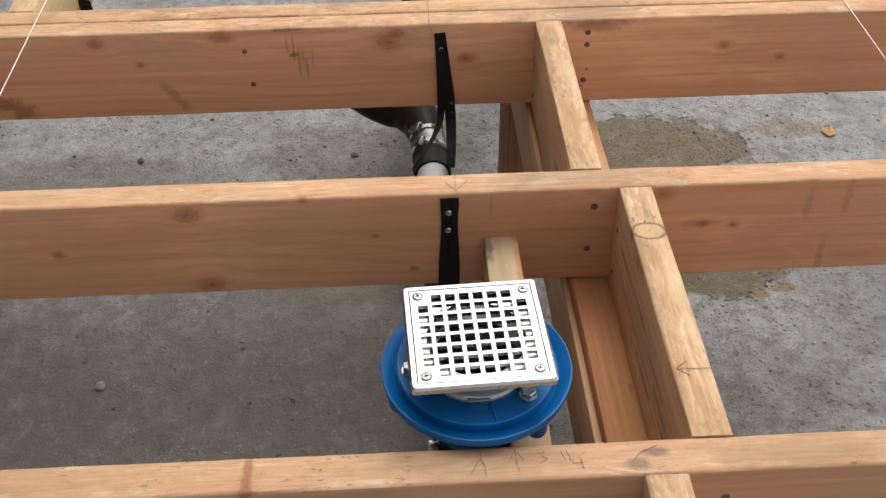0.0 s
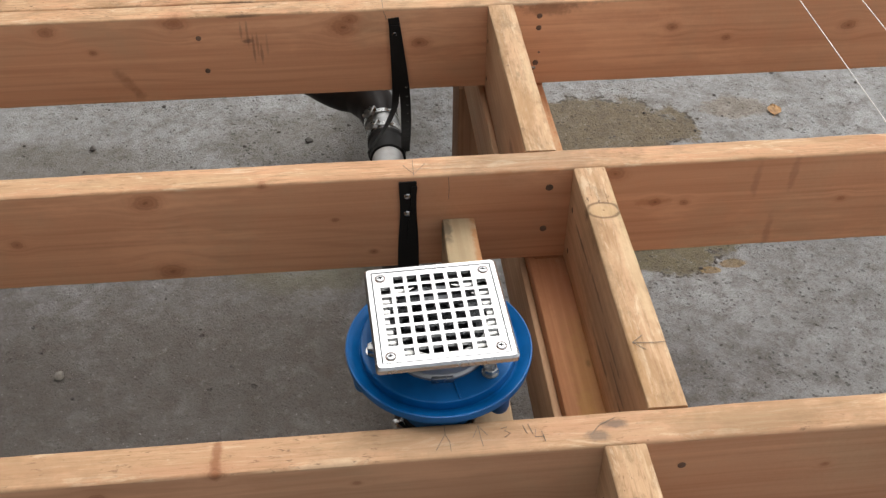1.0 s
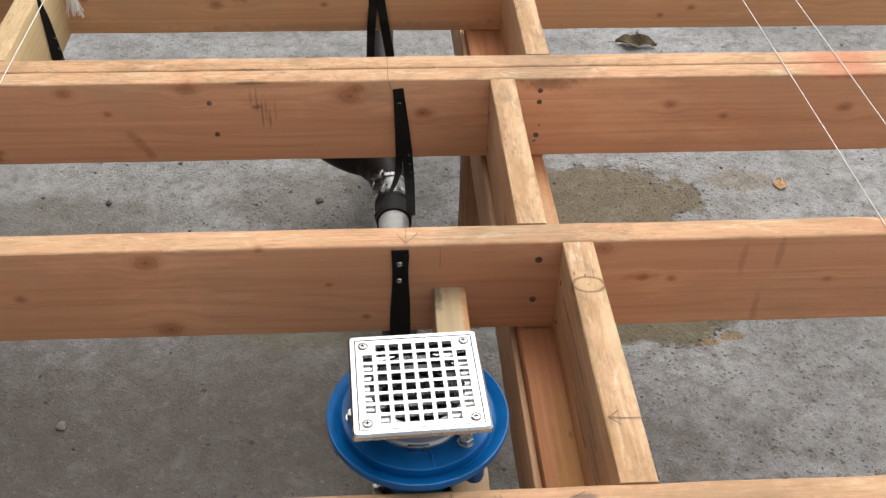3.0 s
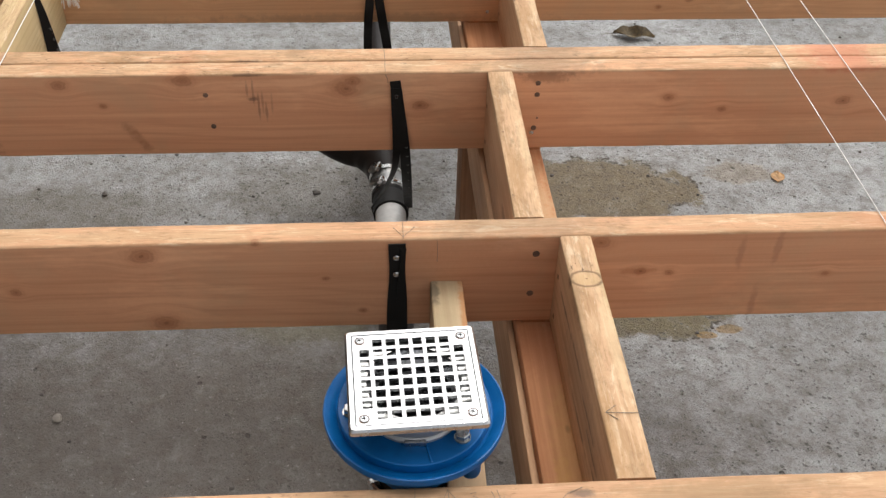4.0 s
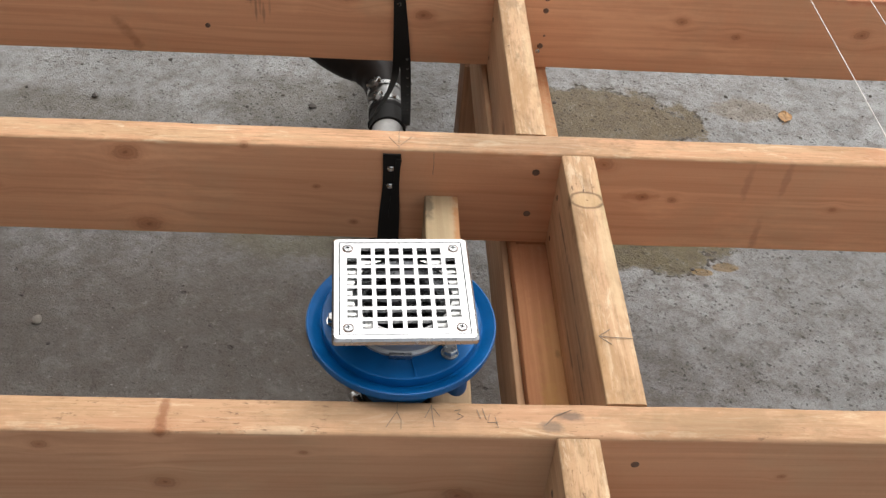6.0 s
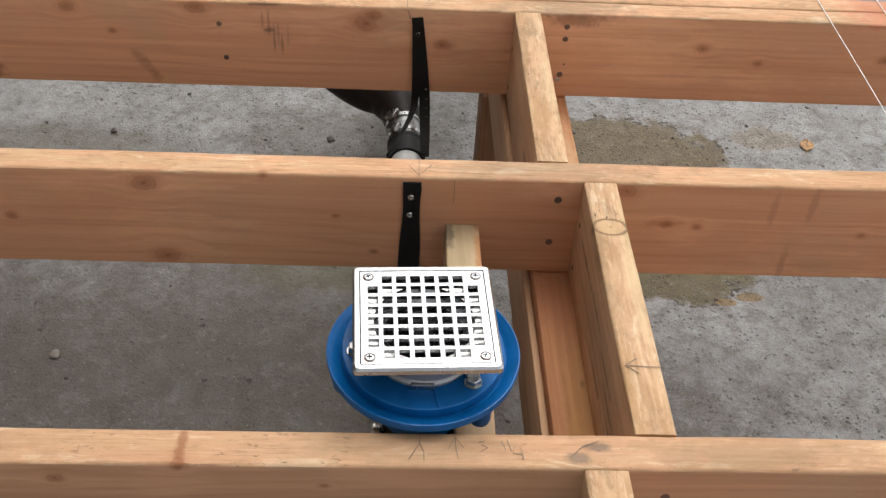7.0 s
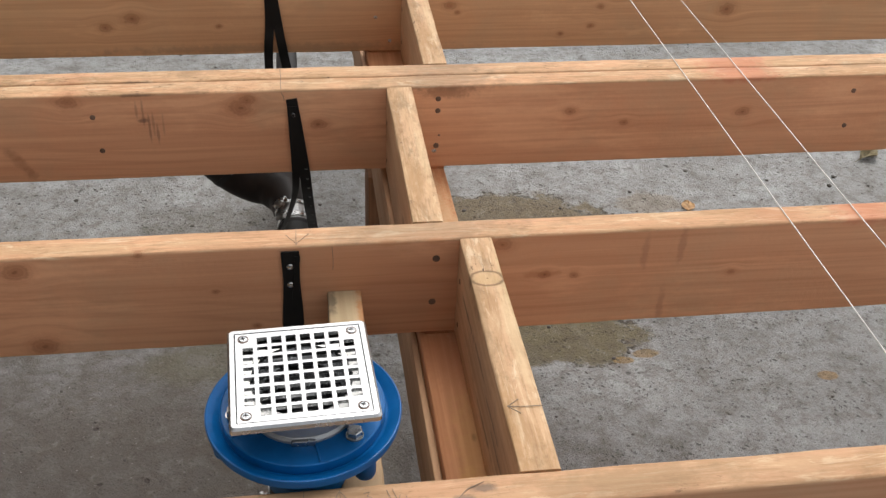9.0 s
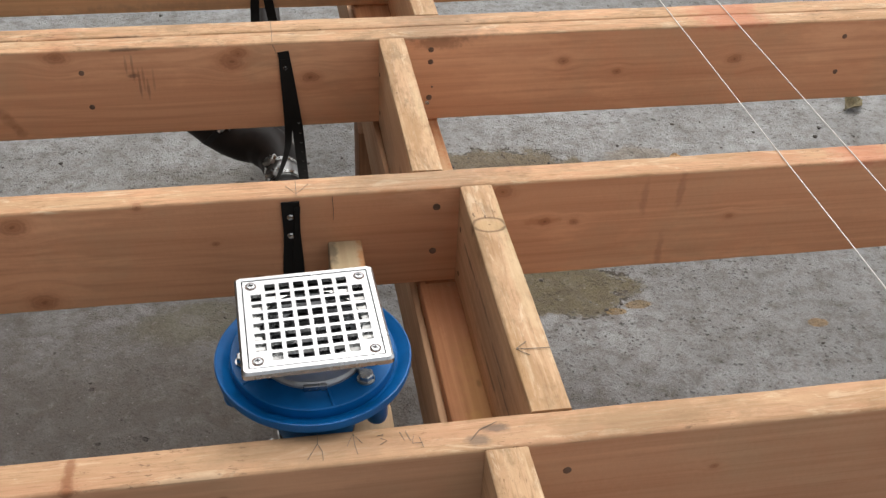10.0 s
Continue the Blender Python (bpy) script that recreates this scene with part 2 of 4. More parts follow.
def concrete():
    m = Net("weathered_concrete")
    big = m.noise(m.co, 1.9, 5.0, 0.6, 0.4)
    mid = m.noise(m.co, 11.0, 6.0, 0.68)
    fine = m.noise(m.co, 120.0, 5.0, 0.75)
    grain = m.noise(m.co, 420.0, 3.0, 0.7)
    color = m.mix(m.step(big, 0.36, 0.66), (0.275, 0.274, 0.268), (0.395, 0.40, 0.398))
    color = m.mix(m.step(mid, 0.40, 0.66, 0.0, 0.55), color, (0.20, 0.196, 0.186))
    color = m.mix(m.step(fine, 0.52, 0.74, 0.0, 0.6), color, (0.46, 0.46, 0.45))
    color = m.mix(m.step(grain, 0.54, 0.72, 0.0, 0.35), color, (0.15, 0.14, 0.125))
    # damp and mossy patches, one broad dark area: centre, half sizes, colour, how strong
    for cx, cy, rx, ry, tint, much in (
        (0.47, 0.92, 0.25, 0.135, (0.155, 0.118, 0.066), 0.85), (0.50, 0.51, 0.19, 0.085, (0.165, 0.138, 0.082), 0.95),
        (-0.12, 0.93, 0.26, 0.125, (0.15, 0.138, 0.115), 0.55), (-0.80, 0.87, 0.34, 0.10, (0.14, 0.125, 0.10), 0.6),
        # first here: broad darker, browner area at the near left
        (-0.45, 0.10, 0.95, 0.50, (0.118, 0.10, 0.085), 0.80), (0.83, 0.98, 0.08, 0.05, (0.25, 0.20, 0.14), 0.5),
        (0.655, 0.452, 0.032, 0.014, (0.26, 0.17, 0.07), 0.75), (0.61, 0.437, 0.02, 0.01, (0.32, 0.21, 0.09), 0.8),
        (-0.15, 0.50, 0.14, 0.06, (0.17, 0.155, 0.11), 0.7), (0.984, 0.357, 0.022, 0.014, (0.34, 0.22, 0.11), 0.8), (0.10, 0.30, 0.06, 0.2, (0.22, 0.205, 0.18), 0.6)):
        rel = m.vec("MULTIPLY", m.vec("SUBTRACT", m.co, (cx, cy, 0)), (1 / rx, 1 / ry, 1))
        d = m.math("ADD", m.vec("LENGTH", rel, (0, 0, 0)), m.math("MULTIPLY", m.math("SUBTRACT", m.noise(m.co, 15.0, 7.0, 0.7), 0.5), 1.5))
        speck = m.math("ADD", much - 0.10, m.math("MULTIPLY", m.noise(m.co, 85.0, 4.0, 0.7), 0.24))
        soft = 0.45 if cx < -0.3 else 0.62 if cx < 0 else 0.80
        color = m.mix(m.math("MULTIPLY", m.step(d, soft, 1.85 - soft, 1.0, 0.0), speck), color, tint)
        if 0.14 < rx < 0.3 and ry > 0.08 and cx > 0:
            crust = m.math("MULTIPLY", m.step(d, 0.86, 0.93), m.step(d, 0.95, 1.02, 0.95, 0.0))
            color = m.mix(m.math("MULTIPLY", crust, m.step(m.noise(m.co, 22.0, 4.0, 0.7), 0.47, 0.56)), color, (0.05, 0.043, 0.032))
    # brownish mottling, and the pits of the rougher part
    mott = m.noise(m.co, 34.0, 5.0, 0.7)
    color = m.mix(m.step(mott, 0.42, 0.68, 0.0, 0.46), color, (0.135, 0.112, 0.088))
    color = m.mix(m.step(m.noise(m.vec("ADD", m.co, (2.0, 9.0, 0.0)), 48.0, 5.0, 0.7), 0.56, 0.74, 0.0, 0.28), color, (0.42, 0.415, 0.405))
    blotch = m.noise(m.vec("ADD", m.co, (6.0, 4.0, 0.0)), 19.0, 7.0, 0.75, 0.5)
    color = m.mix(m.step(blotch, 0.49, 0.66, 0.0, 0.40), color, (0.105, 0.088, 0.07))
    color = m.mix(m.step(blotch, 0.30, 0.48, 0.26, 0.0), color, (0.33, 0.325, 0.315))
    ground_xyz = m.t.nodes.new("ShaderNodeSeparateXYZ")
    m.put(ground_xyz.inputs[0], m.co)
    edge = m.math("ADD", m.math("MULTIPLY_ADD", ground_xyz.outputs[1], 1.3, m.math("SUBTRACT", ground_xyz.outputs[0], 0.42)), m.math("MULTIPLY", m.math("SUBTRACT", m.noise(m.co, 2.5, 3.0), 0.5), 0.8))
    broomed = m.step(edge, 0.0, 0.45, 0.30, 1.0)
    warp = m.vec("ADD", m.co, m.vec("MULTIPLY", m.vec("SUBTRACT", m.noise(m.co, 95.0, 4.0, 0.7), (0.5, 0.5, 0.5)), (0.016, -0.012, 0.0)))

    def pitting(scale, shift, share, small, large, zone):
        d, cell = m.voronoi(m.vec("ADD", warp, shift), scale)
        parts = m.t.nodes.new("ShaderNodeSeparateColor")
        m.put(parts.inputs[0], cell)
        size = m.math("MULTIPLY", m.math("MULTIPLY", parts.outputs[1], parts.outputs[1]), large - small)
        hole = m.step(m.math("SUBTRACT", d, m.math("ADD", size, small)), -0.05, 0.05, 1.0, 0.0)
        return m.math("MULTIPLY", m.math("MULTIPLY", hole, m.step(parts.outputs[0], 1 - share, 1.02 - share)), zone)

    patchy = m.step(m.noise(m.vec("ADD", m.co, (5.0, 2.0, 0.0)), 6.0, 6.0, 0.8), 0.34, 0.58, 0.22, 1.0)
    pits = pitting(105.0, (0.0, 0.0, 0.0), 0.62, 0.12, 0.40, m.math("MULTIPLY", patchy, broomed))
    dots = pitting(215.0, (3.0, 1.0, 0.0), 0.60, 0.14, 0.36, m.math("MULTIPLY", patchy, m.math("MULTIPLY_ADD", broomed, 0.5, 0.3)))
    clumps = pitting(40.0, (1.0, 7.0, 0.0), 0.12, 0.05, 0.20, m.step(m.noise(m.vec("ADD", m.co, (1.0, 7.0, 0.0)), 5.0, 6.0, 0.8), 0.40, 0.55))
    marks = m.math("MAXIMUM", pits, m.math("MAXIMUM", clumps, dots))
    color = m.mix(m.math("MULTIPLY", marks, 0.60), color, (0.055, 0.05, 0.042))
    shells = m.step(m.noise(m.vec("ADD", m.co, (4.0, 6.0, 0.0)), 170.0, 3.0, 0.6), 0.66, 0.72, 0.0, 0.5)
    color = m.mix(shells, color, (0.55, 0.54, 0.51))
    height = m.math("SUBTRACT", m.math("ADD", m.math("MULTIPLY", fine, 0.6), m.math("ADD", m.math("MULTIPLY", mid, 0.6), m.math("MULTIPLY", grain, 0.2))), marks)
    m.bump(height, 1.0, 0.0075)
    return m.finish(color, 0.88, Specular_IOR_Level=0.2)


def plain(name, color, rough, metal=0.0, vary=0.12, scale=60.0, bump=0.0, **more):
    """A made surface with slight wear in tone and gloss."""
    m = Net(name)
    n1, n2 = m.noise(m.co, scale, 4.0, 0.6), m.noise(m.co, scale * 0.13, 3.0)
    both = m.math("ADD", m.math("MULTIPLY", n1, 0.5), m.math("MULTIPLY", n2, 0.5))
    tone = m.mix(m.step(both, 0.35, 0.65), tuple(v * (1 - vary) for v in color), tuple(min(1.0, v * (1 + vary)) for v in color))
    if bump:
        m.bump(n1, 0.4, bump)
    return m.finish(tone, m.step(both, 0.3, 0.7, max(0.02, rough - 0.07), rough + 0.07), metal, **more)


FIR_L, FIR_D = (0.625, 0.332, 0.186), (0.515, 0.238, 0.123)
PALE_L, PALE_D = (0.60, 0.375, 0.22), (0.45, 0.255, 0.135)
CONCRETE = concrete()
BLUE = plain("blue_epoxy_paint", (0.001, 0.086, 0.265), 0.36, vary=0.18, scale=45.0, bump=0.0008, Specular_IOR_Level=0.26)
STEEL = plain("brushed_steel", (0.46, 0.465, 0.47), 0.25, 1.0, 0.08, 120.0)
ZINC = plain("zinc_plated_steel", (0.46, 0.46, 0.445), 0.28, 1.0, 0.1, 90.0)
SATIN = plain("satin_chrome", (0.40, 0.405, 0.415), 0.34, 0.55, 0.08, 90.0)
DULL = plain("dull_steel", (0.30, 0.30, 0.295), 0.4, 1.0, 0.2, 70.0)
DARK_GAP = plain("groove_shade", (0.02, 0.02, 0.02), 0.8)
ABS = plain("black_plastic", (0.012, 0.0085, 0.007), 0.5, vary=0.3, Specular_IOR_Level=0.18)
RUBBER = plain("black_rubber", (0.012, 0.0115, 0.011), 0.6, vary=0.25, Specular_IOR_Level=0.25)
STRAP = plain("black_strap_plastic", (0.008, 0.0075, 0.007), 0.55, vary=0.25, Specular_IOR_Level=0.2)
HOLE = plain("worn_hole_edge", (0.11, 0.11, 0.105), 0.6)
GREY_PIPE = plain("grey_pipe", (0.46, 0.465, 0.455), 0.5, vary=0.15)
NAIL = plain("rusty_nail", (0.15, 0.095, 0.068), 0.8, 0.0, 0.45, Specular_IOR_Level=0.25)
PENCIL = plain("pencil_lead", (0.20, 0.15, 0.105), 0.7)
STRING = plain("white_string", (0.78, 0.77, 0.74), 0.85, vary=0.1, scale=900.0)
LEAF = plain("dry_leaf", (0.105, 0.075, 0.036), 0.8, vary=0.5, scale=120.0)
LEAF_TAN = plain("tan_leaf", (0.34, 0.20, 0.09), 0.8, vary=0.35, scale=120.0)
LEAF_OLIVE = plain("olive_leaf", (0.20, 0.165, 0.09), 0.8, vary=0.4, scale=120.0)
STONE = plain("grey_stone", (0.24, 0.22, 0.19), 0.9, vary=0.3, scale=90.0)
CRUMB = plain("grit", (0.10, 0.09, 0.08), 0.9, vary=0.5, scale=30.0)

# ---- shaping ----


def mesh_of(name, bm, material):
    me = bpy.data.meshes.new(name)
    bmesh.ops.recalc_face_normals(bm, faces=bm.faces)
    bm.to_mesh(me)
    bm.free()
    me.materials.append(material)
    return me


def smooth(me, angle=35):
    me.polygons.foreach_set("use_smooth", [True] * len(me.polygons))
    me.set_sharp_from_angle(angle=radians(angle))


def part(name, bm, material, parent, label="", angle=35):
    me = mesh_of(name, bm, material)
    smooth(me, angle)
    ob = new(name, me)
    ob.parent = parent
    return tagged(ob, label)


def thing(name, bm, material, m, label, category, group="", kind="", angle=35):
    me = mesh_of(name, bm, material)
    smooth(me, angle)
    ob = new(name, me)
    ob.matrix_world = m
    return tagged(ob, label, category, group, kind)


def holder(name, m, label, category, group=""):
    ob = new(name)
    ob.empty_display_size = 0.05
    ob.matrix_world = m
    return tagged(ob, label, category, group)


def board(length, thick, wide, r=0.004, seed=0, wobble=0.0007):
    """A sawn board along x, with eased edges that run a little uneven."""
    bm = bmesh.new()
    hy, hz = thick / 2, wide / 2
    sect = []
    for cy, cz, a0 in ((hy - r, hz - r, 0), (-hy + r, hz - r, 90), (-hy + r, -hz + r, 180), (hy - r, -hz + r, 270)):
        for k in range(4):
            a = radians(a0 + 30 * k)
            sect.append((cy + r * math.cos(a), cz + r * math.sin(a)))
    n = max(6, int(length / 0.025))
    rings = []
    for i in range(n + 1):
        x = -length / 2 + length * i / n
        w = 0.0 if i in (0, n) else 1.0
        ring = []
        for j, (y, z) in enumerate(sect):
            d = noise.noise(Vector((x * 9.0 + seed * 3.7, (j // 4) * 5.1, seed))) * wobble
            f = noise.noise(Vector((x * 60.0 + seed, j * 1.3, 7.0))) * wobble * 0.5
            ring.append(bm.verts.new((x, y + (d + f * w) * (1 if y > 0 else -1), z + (d + f * w) * (1 if z > 0 else -1))))
        rings.append(ring)
    for a, b in zip(rings, rings[1:]):
        for j in range(len(sect)):
            k = (j + 1) % len(sect)
            bm.faces.new((a[j], a[k], b[k], b[j]))
    bm.faces.new(rings[0][::-1])
    bm.faces.new(rings[-1])
    return bm


def lathe(bm, profile, seg=48, at=(0, 0, 0)):
    """Turns (radius, z) pairs round the z axis; a closed profile gives a solid ring."""
    rings = []
    for r, z in profile:
        rings.append([bm.verts.new((at[0] + r * math.cos(2 * math.pi * k / seg), at[1] + r * math.sin(2 * math.pi * k / seg), at[2] + z)) for k in range(seg)])
    for a, b in zip(rings, rings[1:]):
        for k in range(seg):
            q = (k + 1) % seg
            bm.faces.new((a[k], a[q], b[q], b[k]))
    return rings


def solid(bm, profile, seg=48, at=(0, 0, 0)):
    rings = lathe(bm, profile, seg, at)
    bm.faces.new(rings[0][::-1])
    bm.faces.new(rings[-1])


def shell(bm, profile, seg=48, at=(0, 0, 0)):
    lathe(bm, list(profile) + [profile[0]], seg, at)
    bmesh.ops.remove_doubles(bm, verts=bm.verts, dist=1e-6)


def curve_points(pts, n):
    """A smooth line through the points."""
    pts = [Vector(p) for p in pts]
    ext = [2 * pts[0] - pts[1]] + pts + [2 * pts[-1] - pts[-2]]
    out = []
    for i in range(1, len(ext) - 2):
        p0, p1, p2, p3 = ext[i - 1:i + 3]
        for k in range(n):
            t = k / n
            out.append(0.5 * (2 * p1 + (p2 - p0) * t + (2 * p0 - 5 * p1 + 4 * p2 - p3) * t * t + (3 * p1 - p0 - 3 * p2 + p3) * t ** 3))
    return out + [pts[-1]]


def tube(bm, pts, radius, seg=20, cap=True):
    """radius: a number or a function of the way along, 0 to 1."""
    rings, up = [], None
    for i, p in enumerate(pts):
        d = (pts[min(i + 1, len(pts) - 1)] - pts[max(i - 1, 0)]).normalized()
        if up is None:
            up = d.orthogonal().normalized()
        up = (up - d * up.dot(d)).normalized()
        side = d.cross(up)
        r = radius(i / (len(pts) - 1)) if callable(radius) else radius
        rings.append([bm.verts.new(p + r * (up * math.cos(2 * math.pi * k / seg) + side * math.sin(2 * math.pi * k / seg))) for k in range(seg)])
    for a, b in zip(rings, rings[1:]):
        for k in range(seg):
            q = (k + 1) % seg
            bm.faces.new((a[k], a[q], b[q], b[k]))
    if cap:
        bm.faces.new(rings[0][::-1])
        bm.faces.new(rings[-1])


def ribbon(bm, pts, sides, width, thick):
    """A flat band through pts; sides: its width direction at each point."""
    rings = []
    for i, p in enumerate(pts):
        d = (pts[min(i + 1, len(pts) - 1)] - pts[max(i - 1, 0)]).normalized()
        s = (sides[i] - d * sides[i].dot(d)).normalized()
        n = d.cross(s)
        w = width[i] if isinstance(width, list) else width
        rings.append([bm.verts.new(p + a * s * w / 2 + b * n * thick / 2) for a, b in ((-1, -1), (1, -1), (1, 1), (-1, 1))])
    for a, b in zip(rings, rings[1:]):
        for k in range(4):
            q = (k + 1) % 4
            bm.faces.new((a[k], a[q], b[q], b[k]))
    bm.faces.new(rings[0][::-1])
    bm.faces.new(rings[-1])


def brick(bm, size, at=(0, 0, 0), bevel=0.0, seg=2):
    made = bmesh.ops.create_cube(bm, size=1.0)["verts"]
    bmesh.ops.scale(bm, vec=size, verts=made)
    bmesh.ops.translate(bm, vec=at, verts=made)
    if bevel:
        edges = {e for v in made for e in v.link_edges}
        bmesh.ops.bevel(bm, geom=list(edges), offset=bevel, segments=seg, affect="EDGES", profile=0.5)


def turned(bm, m, start=0):
    bm.verts.ensure_lookup_table()
    bmesh.ops.transform(bm, matrix=m, verts=bm.verts[start:])


# ---- ground ----
TOP, DEEP, THICK = 0.60, 0.14, 0.038
bm = bmesh.new()
R = 60.0
steps = [-R, -8, -3, -1.6, 0, 1.6, 3, 8, R]
grid = [[bm.verts.new((x, y, 0)) for x in steps] for y in steps]
for a, b in zip(grid, grid[1:]):
    for i in range(len(steps) - 1):
        bm.faces.new((a[i], a[i + 1], b[i + 1], b[i]))
ground = thing("ground", bm, CONCRETE, pose(0, 0, 0), "weathered grey concrete slab with damp mossy patches, darker at near left", "concrete slab", kind="structure")

# an unseen wall, added to block sky light and darken the left
bm = bmesh.new()
brick(bm, (0.15, 9.0, 3.3), (0, 0, 1.65), 0.004)
SHADE_WALL = plain("shade_wall_grey", (0.11, 0.10, 0.09), 0.9, vary=0.15, scale=40.0, bump=0.002)
thing("unseen_wall_west", bm, SHADE_WALL, pose(-1.62, 1.0, 0), "plain dark grey wall, unseen, added to shade the left side", "wall", kind="structure")

# ---- timber frame ----
MID = TOP - DEEP / 2


def joist(y_face, x0, x1, thick, material, label, seed, nails=()):
    bm = board(x1 - x0, thick, DEEP, 0.0036, seed)
    cx = (x0 + x1) / 2
    ob = thing("floor_joist", bm, material, pose(cx, y_face + thick / 2, MID), label, "joist", "floor joists")
    for x, z, r, shiny in nails:
        nail(ob, (x - cx, -thick / 2, z - MID), r, shiny)
    return ob


def nail(ob, at, r, shiny, turn=(90, 0, 0)):
    bm = bmesh.new()
    solid(bm, [(r * 0.4, -0.006), (r * 0.4, -0.0005), (r, 0.0), (r, 0.0007), (r * 0.6, 0.0012)], 12)
    turned(bm, pose(*at, *turn))
    part("nail", bm, ZINC if shiny else NAIL, ob)


X0, X1 = -1.5, 1.7
CX = (X0 + X1) / 2


def local(knots):
    return [(x - CX, z - MID, r) for x, z, r in knots]


def spot(x, y, z, rx, ry, rz, tint, much):
    return (x - CX, y, z - MID, rx, ry, rz, tint, much)


GREY_DIRT, RED, TAN = (0.20, 0.15, 0.10), (0.50, 0.16, 0.09), (0.33, 0.22, 0.13)
CHIP = (0.50, 0.235, 0.115)
WOOD_A = wood("fir_joist_a", (0.52, 0.282, 0.162), (0.42, 0.20, 0.105), local([(-0.195, 0.600, 0.005), (-0.298, 0.580, 0.005), (-0.198, 0.527, 0.007), (0.065, 0.510, 0.010), (0.035, 0.492, 0.008), (-0.074, 0.573, 0.003), (0.362, 0.547, 0.003)]),
              [spot(0.143, -0.007, 0.6, 0.012, 0.007, 0.006, (0.12, 0.10, 0.085), 0.6), spot(0.160, 0.004, 0.6, 0.014, 0.006, 0.006, (0.10, 0.085, 0.075), 0.65), spot(0.0, 0, 0.6, 0.10, 0.02, 0.006, TAN, 0.4), spot(-0.195, 0, 0.6, 0.006, 0.03, 0.01, (0.25, 0.10, 0.045), 0.75), spot(-0.45, 0, 0.6, 0.20, 0.03, 0.006, (0.36, 0.22, 0.12), 0.5), spot(0.30, 0, 0.6, 0.10, 0.02, 0.006, (0.30, 0.20, 0.11), 0.45), spot(0.62, 0, 0.6, 0.10, 0.02, 0.006, (0.30, 0.20, 0.11), 0.35)], dirt=0.55, exposed=0.75)
WOOD_B = wood("fir_joist_b", FIR_L, FIR_D, local([(0.305, 0.541, 0.005), (-0.303, 0.582, 0.010), (-0.289, 0.474, 0.011), (0.250, 0.588, 0.008), (0.342, 0.537, 0.004), (0.545, 0.53, 0.004), (-0.042, 0.487, 0.0035), (-0.168, 0.598, 0.004), (-0.46, 0.53, 0.005), (-0.087, 0.541, 0.003)]),
              [spot(0.71, 0, 0.6, 0.05, 0.05, 0.012, RED, 0.5), spot(0.60, 0, 0.6, 0.05, 0.03, 0.006, RED, 0.2), *[spot(x, -0.019, z, 0.006, 0.01, 0.032, (0.29, 0.14, 0.085), 0.4) for x, z in ((0.428, 0.565), (0.474, 0.575), (0.460, 0.48))], spot(0.30, -0.019, 0.541, 0.030, 0.01, 0.006, (0.38, 0.15, 0.065), 0.5), spot(0.15, 0, 0.6, 0.14, 0.03, 0.004, GREY_DIRT, 0.35), spot(0.12, -0.019, 0.597, 0.03, 0.006, 0.004, CHIP, 0.7), spot(0.17, -0.019, 0.597, 0.02, 0.006, 0.004, CHIP, 0.7)])
WOOD_C = wood("fir_joist_c", (0.69, 0.368, 0.208), (0.57, 0.266, 0.138), local([(-0.308, 0.590, 0.010), (-0.065, 0.573, 0.011), (-0.055, 0.585, 0.008), (0.048, 0.542, 0.008), (0.435, 0.550, 0.006), (0.524, 0.528, 0.005), (0.717, 0.540, 0.008), (-0.431, 0.548, 0.004), (-0.49, 0.585, 0.008)]),
              [spot(-0.215, -0.019, 0.598, 0.030, 0.01, 0.003, (0.10, 0.06, 0.045), 0.6), spot(-0.207, -0.019, 0.557, 0.010, 0.01, 0.004, (0.10, 0.06, 0.045), 0.6),
               *[spot(x, -0.019, z, 0.0022, 0.01, h, (0.13, 0.075, 0.055), k) for x, z, h, k in ((-0.214, 0.574, 0.020, 0.35), (-0.205, 0.568, 0.026, 0.4), (-0.198, 0.545, 0.028, 0.5), (-0.192, 0.553, 0.022, 0.35), (-0.187, 0.535, 0.018, 0.45), (-0.178, 0.55, 0.02, 0.25))],
               *[spot(x, -0.019, z, 0.009, 0.01, 0.010, (0.36, 0.165, 0.08), 0.42) for x, z in ((-0.402, 0.512), (-0.396, 0.504), (-0.390, 0.496), (-0.385, 0.488), (-0.380, 0.480), (-0.376, 0.472))], *[spot(x, -0.019, z, 0.024, 0.01, 0.016, (0.28, 0.125, 0.06), 0.8) for x, z in ((-0.722, 0.578), (-0.702, 0.552), (-0.682, 0.528), (-0.662, 0.506), (-0.640, 0.488), (-0.618, 0.474))], spot(-0.74, 0, 0.6, 0.06, 0.08, 0.012, RED, 0.4),
               spot(0.71, 0, 0.6, 0.07, 0.08, 0.012, RED, 0.55), spot(0.24, 0, 0.598, 0.10, 0.06, 0.008, GREY_DIRT, 0.4), spot(0.24, -0.019, 0.59, 0.05, 0.01, 0.012, (0.24, 0.11, 0.055), 0.55)], dirt=0.7)
WOOD_D = wood("fir_joist_d", (0.67, 0.395, 0.215), (0.55, 0.295, 0.148), local([(0.862, 0.532, 0.011), (-0.272, 0.534, 0.010), (-0.321, 0.517, 0.008), (0.312, 0.548, 0.008), (0.606, 0.542, 0.005), (0.590, 0.503, 0.005), (0.531, 0.488, 0.004), (-0.118, 0.516, 0.004), (-0.562, 0.53, 0.005), (0.326, 0.535, 0.004)]),
              [spot(-0.02, 0, 0.47, 0.4, 0.06, 0.012, TAN, 0.5)])
